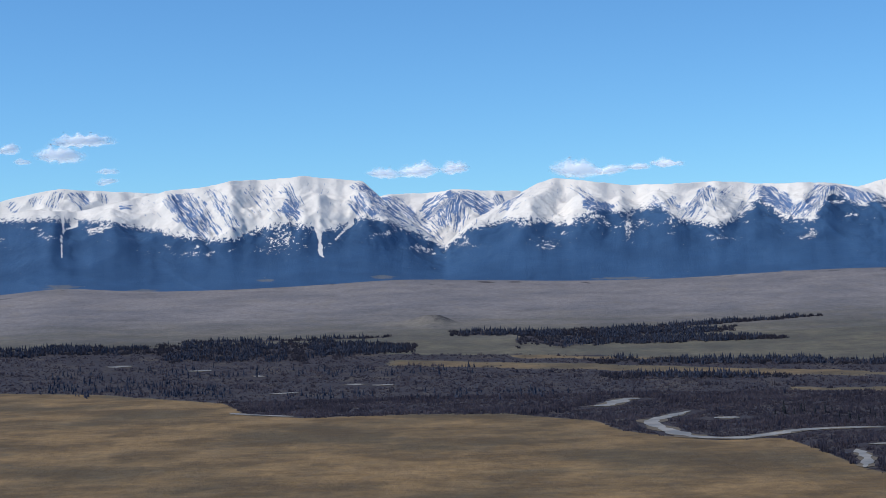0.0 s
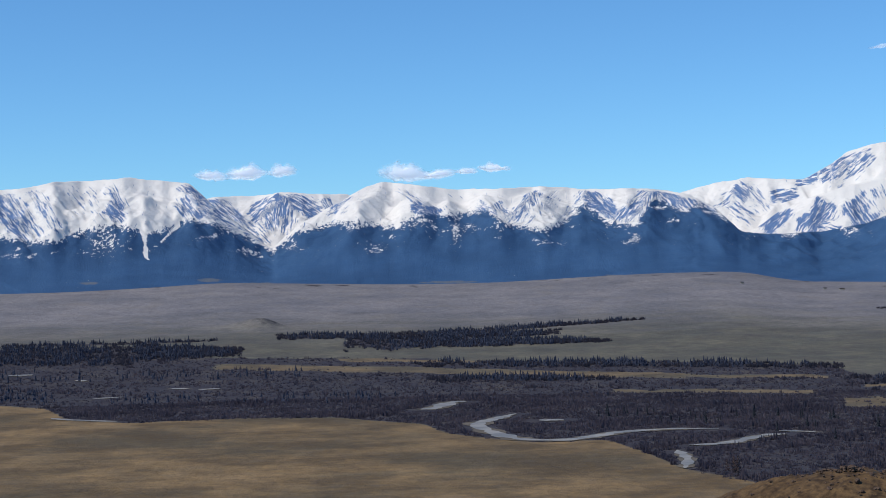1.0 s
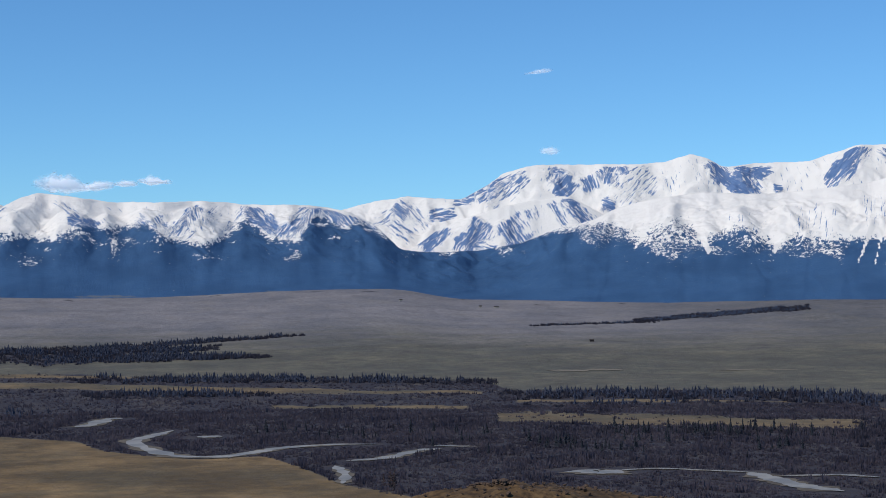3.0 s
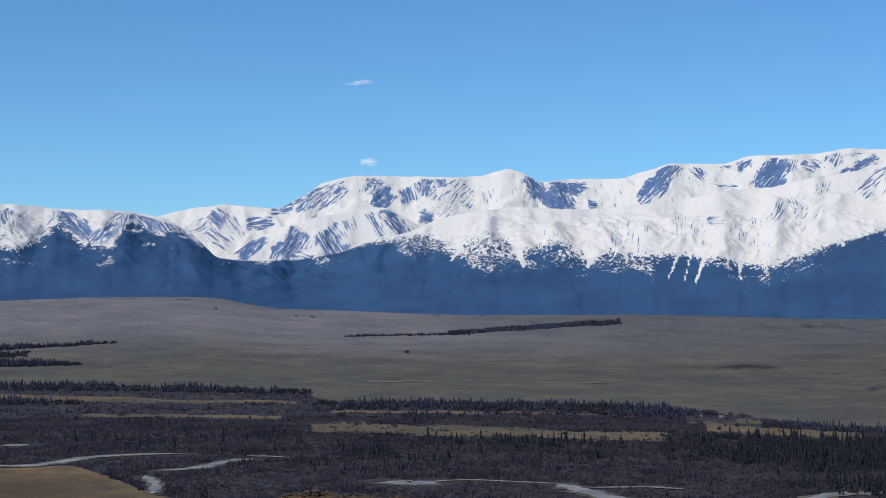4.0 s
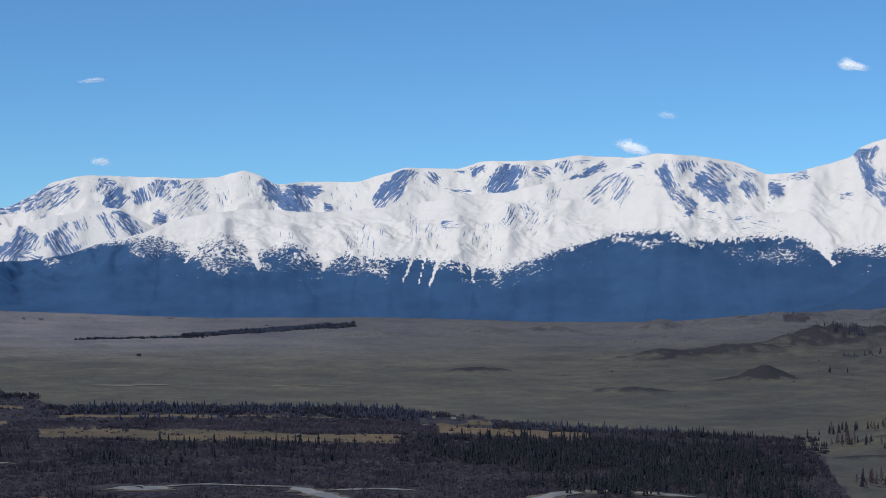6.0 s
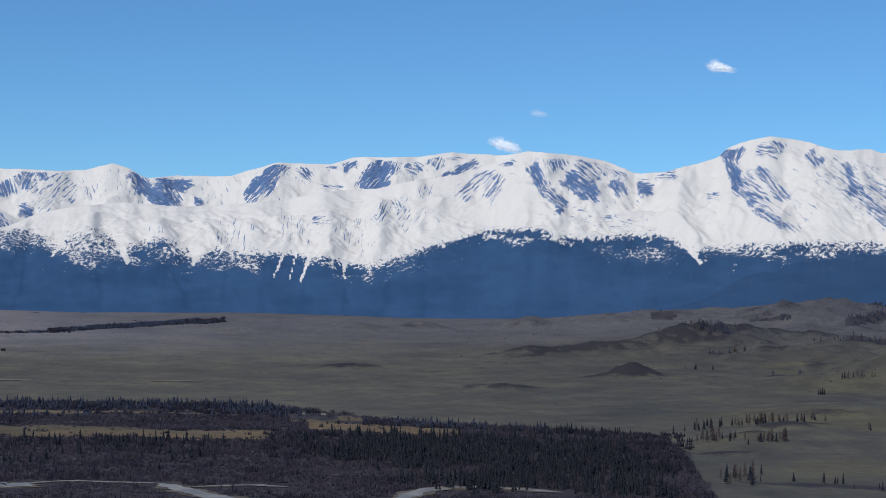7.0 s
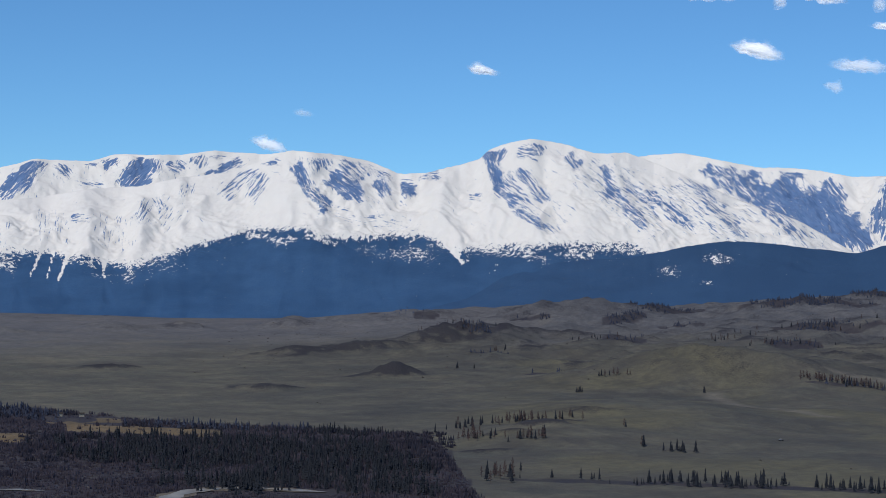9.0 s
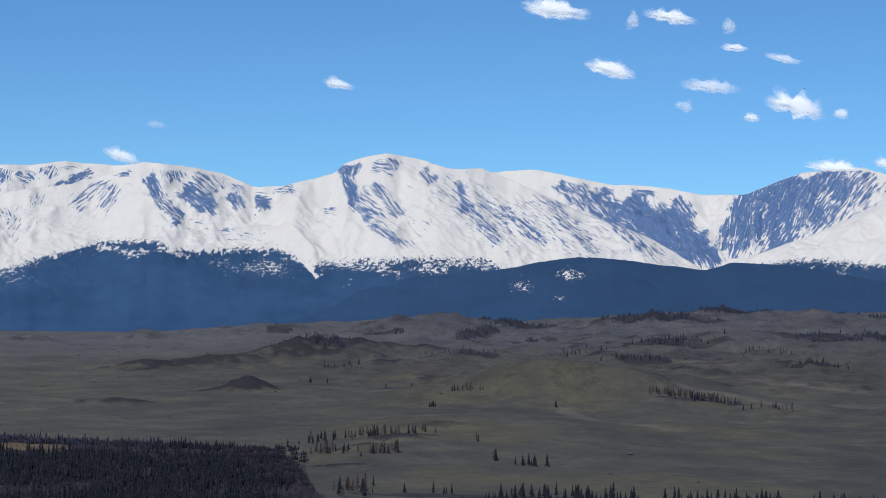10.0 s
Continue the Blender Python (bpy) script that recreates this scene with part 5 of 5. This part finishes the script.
    scatter("belt_undergrowth", [bush_shape(r2, 12) for _ in range(5)], B, tall, tall * 1.3, M_UNDER, rng, "dark bare undergrowth beneath the conifer belts", "scrub")
    # low juniper and sagebrush on the hills
    az, r = rng.uniform(36, 67, 2200), np.sqrt(rng.uniform(960 ** 2, 3300 ** 2, 2200))
    x, y = r * np.sin(np.radians(az)), r * np.cos(np.radians(az))
    keep = (scrub_cover(az, r)[0] < 0.1) & (rng.uniform(0, 1, 2200) < smooth(0.1, 0.55, fbm(x / 90, y / 90, 86, 4) + 0.3 * smooth(1900, 2600, r)))
    T = np.stack(spot(az[keep], r[keep]), -1)
    tall = rng.uniform(0.4, 1.5, len(T)) * (0.6 + T[:, 1] * 0 + np.hypot(T[:, 0], T[:, 1]) / 4000)
    scatter("hillside_juniper", [bush_shape(r2, 12) for _ in range(4)], T, tall, tall * rng.uniform(1.0, 2.0, len(T)), M_JUNIPER, rng, "low dark juniper and sagebrush dotted over the hills", "scrub")
    # single trees
    kinds = []
    tv, tf = trunk_shape(0.9, 0.018)
    trunk = mesh_from("trunk", tv, tf, np.full(len(tf), 3), M_BARK)
    for i in range(8):
        v, f = conifer_shape(r2, 7, 8, r2.uniform(0.13, 0.19)) if i < 4 else larch_shape(r2, 34)
        kinds.append((i < 4, mesh_from("crown", v, f, np.full(len(f), 3), M_CONIFER if i < 4 else M_LARCH)))
    grove = []
    for a0, d0, wx, wy, count, bare in GROVES:
        x0, y0 = plan(a0, d0)
        u = np.array((math.cos(math.radians(a0)), -math.sin(math.radians(a0))))
        w = np.array((math.sin(math.radians(a0)), math.cos(math.radians(a0))))
        for _ in range(count):
            p = np.array((x0, y0)) + u * r2.gauss(0, wx * 0.5) + w * r2.gauss(0, wy * 0.5)
            grove.append((p[0], p[1], r2.random() < bare))
    gx, gy = np.array([g[0] for g in grove]), np.array([g[1] for g in grove])
    base = spot(np.degrees(np.arctan2(gx, gy)), np.hypot(gx, gy))[2]
    for (px, py, larch), pz in zip(grove, base):
        h = r2.uniform(5.0, 10.5)
        tree = new("larch_tree" if larch else "conifer_tree")
        tree.matrix_basis = pose(px, py, float(pz) - 0.1, 0, 0, r2.uniform(0, 360)) @ Matrix.Diagonal((h, h, h, 1))
        tagged(tree, "bare reddish-brown larch standing on the open steppe" if larch else "dark slender conifer standing on the open steppe", "tree", group="trees on the hills")
        for nm, me in (("trunk", trunk), ("crown", r2.choice([k for c, k in kinds if c != larch]))):
            new(nm, me).parent = tree


# ---- clouds ----
CLOUDS_WEST = [  # azimuth, elevation, width and height in degrees, thickness
    (-12.03, 5.01, 2.0, 0.55, 1.0), (-12.78, 4.53, 1.6, 0.7, 0.9), (-14.41, 4.74, 0.8, 0.45, 0.7), (-13.97, 4.35, 0.6, 0.25, 0.5), (-11.22, 4.01, 0.8, 0.25, 0.5), (-11.23, 3.67, 0.8, 0.28, 0.5),
    (-1.94, 3.77, 1.2, 0.4, 0.8), (-0.78, 3.82, 1.5, 0.58, 0.9), (0.47, 3.89, 1.0, 0.48, 0.8), (4.6, 3.72, 1.8, 0.72, 0.85), (5.74, 3.69, 1.2, 0.45, 0.8), (6.7, 3.79, 0.85, 0.28, 0.7), (7.65, 3.87, 1.15, 0.34, 0.9),
    (20.69, 7.47, 1.0, 0.18, 0.3), (21.02, 4.78, 0.7, 0.34, 0.4)]
CLOUDS_EAST = [
    (46.26, 8.03, 1.05, 0.42, 0.75), (40.15, 6.5, 0.7, 0.3, 0.1), (39.01, 5.4, 1.3, 0.5, 0.7), (53.58, 10.62, 2.2, 0.75, 1.0), (57.51, 10.38, 1.7, 0.5, 0.9), (56.27, 10.24, 0.45, 0.7, 0.3), (59.7, 9.35, 0.9, 0.3, 0.8),
    (61.29, 8.97, 1.2, 0.32, 0.5), (55.49, 8.64, 1.7, 0.65, 1.0), (58.86, 8.06, 1.9, 0.55, 0.5), (61.67, 7.38, 1.9, 0.95, 0.9), (60.28, 7.02, 0.55, 0.4, 0.6), (63.2, 7.12, 0.5, 0.42, 0.6), (58.0, 7.41, 0.7, 0.45, 0.2),
    (63.06, 5.32, 2.0, 0.55, 0.8), (59.5, 10.03, 0.5, 0.6, 0.25), (64.7, 5.45, 0.9, 0.45, 0.6)]


def cloud_material():
    m, n, l, b = material("thin_white_cloud", 1.0)
    puff = noise_node(n, l, 0.016, 4, (1, 1, 1.6), 0.5)
    wisp = noise_node(n, l, 0.05, 5, (1, 1, 1.5), 0.62)
    body = op(n, l, 'ADD', attr(n, "body"), op(n, l, 'MULTIPLY', op(n, l, 'SUBTRACT', puff, 0.5), 1.7))
    body = op(n, l, 'ADD', body, op(n, l, 'MULTIPLY', op(n, l, 'SUBTRACT', wisp, 0.5), 1.3))
    dense = ramp(n, l, op(n, l, 'MULTIPLY', body, 0.8), 0.10, 0.75)
    alpha = op(n, l, 'MULTIPLY', op(n, l, 'MULTIPLY', dense, ramp(n, l, attr(n, "body"), 0.0, 0.85)), attr(n, "thick"))
    clear, white, deep = n.new("ShaderNodeBsdfTransparent"), n.new("ShaderNodeBsdfDiffuse"), n.new("ShaderNodeBsdfTranslucent")
    white.inputs[0].default_value, deep.inputs[0].default_value = (0.9, 0.88, 0.87, 1), (0.56, 0.55, 0.54, 1)
    both, out, lumps = n.new("ShaderNodeAddShader"), n.new("ShaderNodeMixShader"), n.new("ShaderNodeBump")
    lumps.inputs["Strength"].default_value, lumps.inputs["Distance"].default_value = 0.05, 20.0
    l.new(puff, lumps.inputs["Height"])
    for node in (white, deep):
        l.new(lumps.outputs[0], node.inputs["Normal"])
    l.new(white.outputs[0], both.inputs[0])
    l.new(deep.outputs[0], both.inputs[1])
    l.new(alpha, out.inputs[0])
    l.new(clear.outputs[0], out.inputs[1])
    l.new(both.outputs[0], out.inputs[2])
    l.new(out.outputs[0], n["Material Output"].inputs[0])
    return m


def build_clouds():
    mat = cloud_material()
    rows, cols = 21, 48
    lon, lat = np.meshgrid(np.linspace(0, 2 * np.pi, cols, endpoint=False), np.linspace(-1.5, 1.5, rows))
    dx, dy, dz = (np.cos(lat) * np.cos(lon)).ravel(), (np.cos(lat) * np.sin(lon)).ravel(), np.sin(lat).ravel()
    i, j = np.arange(rows - 1)[:, None] * cols, np.arange(cols)[None, :]
    k = (j + 1) % cols
    quads = np.stack(np.broadcast_arrays(i + j, i + k, i + cols + k, i + cols + j), -1).reshape(-1, 4)
    for m, (az, el, w, h, thick) in enumerate(CLOUDS_WEST + CLOUDS_EAST):
        d = 4870.0
        half_w, half_h = radians(w) * d / 2, radians(h) * d / 2
        # a ragged heap: billows on top, a flatter base, thin ends
        billow = 0.75 + 0.75 * fbm(dx * w * 1.3 + m * 7, dx * 0 + m, 90, 3) + 0.3 * fbm(dx * w * 3 + m, dy * 2 + dz * 2, 91, 3)
        reach = 1.15 * (1 + 0.25 * fbm(dz * 2 + m, dy * 2, 92, 2))
        verts = np.stack((dx * half_w * reach, dy * half_h, np.where(dz > 0, 1.6, 0.85) * dz * half_h * np.clip(billow, 0.25, 2)), -1)
        body = np.clip(1.0 - (dx * dx + dz * dz), 0, 1) ** 0.8
        me = mesh_from("cloud", verts, quads, np.full(len(quads), 4), mat, True)
        for key, val in (("body", body), ("thick", np.full(len(verts), min(0.98, 0.12 + 0.82 * thick)))):
            me.attributes.new(key, 'FLOAT', 'POINT').data.foreach_set("value", val.astype(np.float32))
        e, a = radians(el), radians(az)
        ob = new("cloud", me)
        ob.matrix_basis = pose(d * math.sin(a) * math.cos(e), d * math.cos(a) * math.cos(e), EYE + d * math.sin(e), 0, 6 * math.sin(m * 2.3) + (13 if az > 38 else 0), -az)
        tagged(ob, "small white fair-weather cloud in a clear blue sky" if thick > 0.55 else "thin wispy white cloud in a clear blue sky", "cloud", group="clouds")


# ---- stones on the shoulder ----
def stone_shape(rng):
    bm = bmesh.new()
    bmesh.ops.create_icosphere(bm, subdivisions=2, radius=0.5)
    off = Vector((rng.uniform(0, 90), rng.uniform(0, 90), rng.uniform(0, 90)))
    for v in bm.verts:
        q = v.co.normalized()
        v.co = q * (0.42 + 0.22 * noise.noise(q * 1.3 + off) + 0.08 * noise.noise(q * 3.1 + off))
        v.co.z *= 0.75
        for a in range(2):
            v.co[a] = round(v.co[a] * 5) / 5 * 0.5 + v.co[a] * 0.5
    me = bpy.data.meshes.new("stone")
    bm.to_mesh(me)
    bm.free()
    me.materials.append(M_STONE)
    return me


STONES = [  # azimuth, distance, spread in degrees, count, size
    (19.5, 41.9, 0.45, 60, 0.15), (19.0, 41.6, 0.7, 50, 0.10), (20.8, 41.7, 1.3, 60, 0.085), (17.9, 41.4, 0.9, 40, 0.09), (22.4, 41.7, 1.0, 40, 0.09), (23.9, 41.6, 1.0, 40, 0.09)]


def build_stones():
    rng = random.Random(11)
    shapes = [stone_shape(rng) for _ in range(7)]
    lie = [(az + rng.gauss(0, spread * 0.6), d + rng.gauss(0, 1.0), size * rng.uniform(0.4, 1.5)) for az, d, spread, count, size in STONES for _ in range(count)]
    X, Y, Z = spot(np.array([q[0] for q in lie]), np.array([q[1] for q in lie]))
    for (_, _, k), x, y, z in zip(lie, X, Y, Z):
        ob = new("stone", rng.choice(shapes))
        ob.matrix_basis = pose(float(x), float(y), float(z) + 0.02 * k, rng.uniform(-25, 25), rng.uniform(-25, 25), rng.uniform(0, 360)) @ Matrix.Diagonal((k * rng.uniform(0.8, 1.5), k, k, 1))
        tagged(ob, "rough reddish-brown stone lying on a dry grassy hilltop", "stone", group="stones on the hilltop")


build_ground()
build_mountains()
build_rivers()
build_tracks()
build_huts()
build_car()
build_vegetation()
build_clouds()
build_stones()
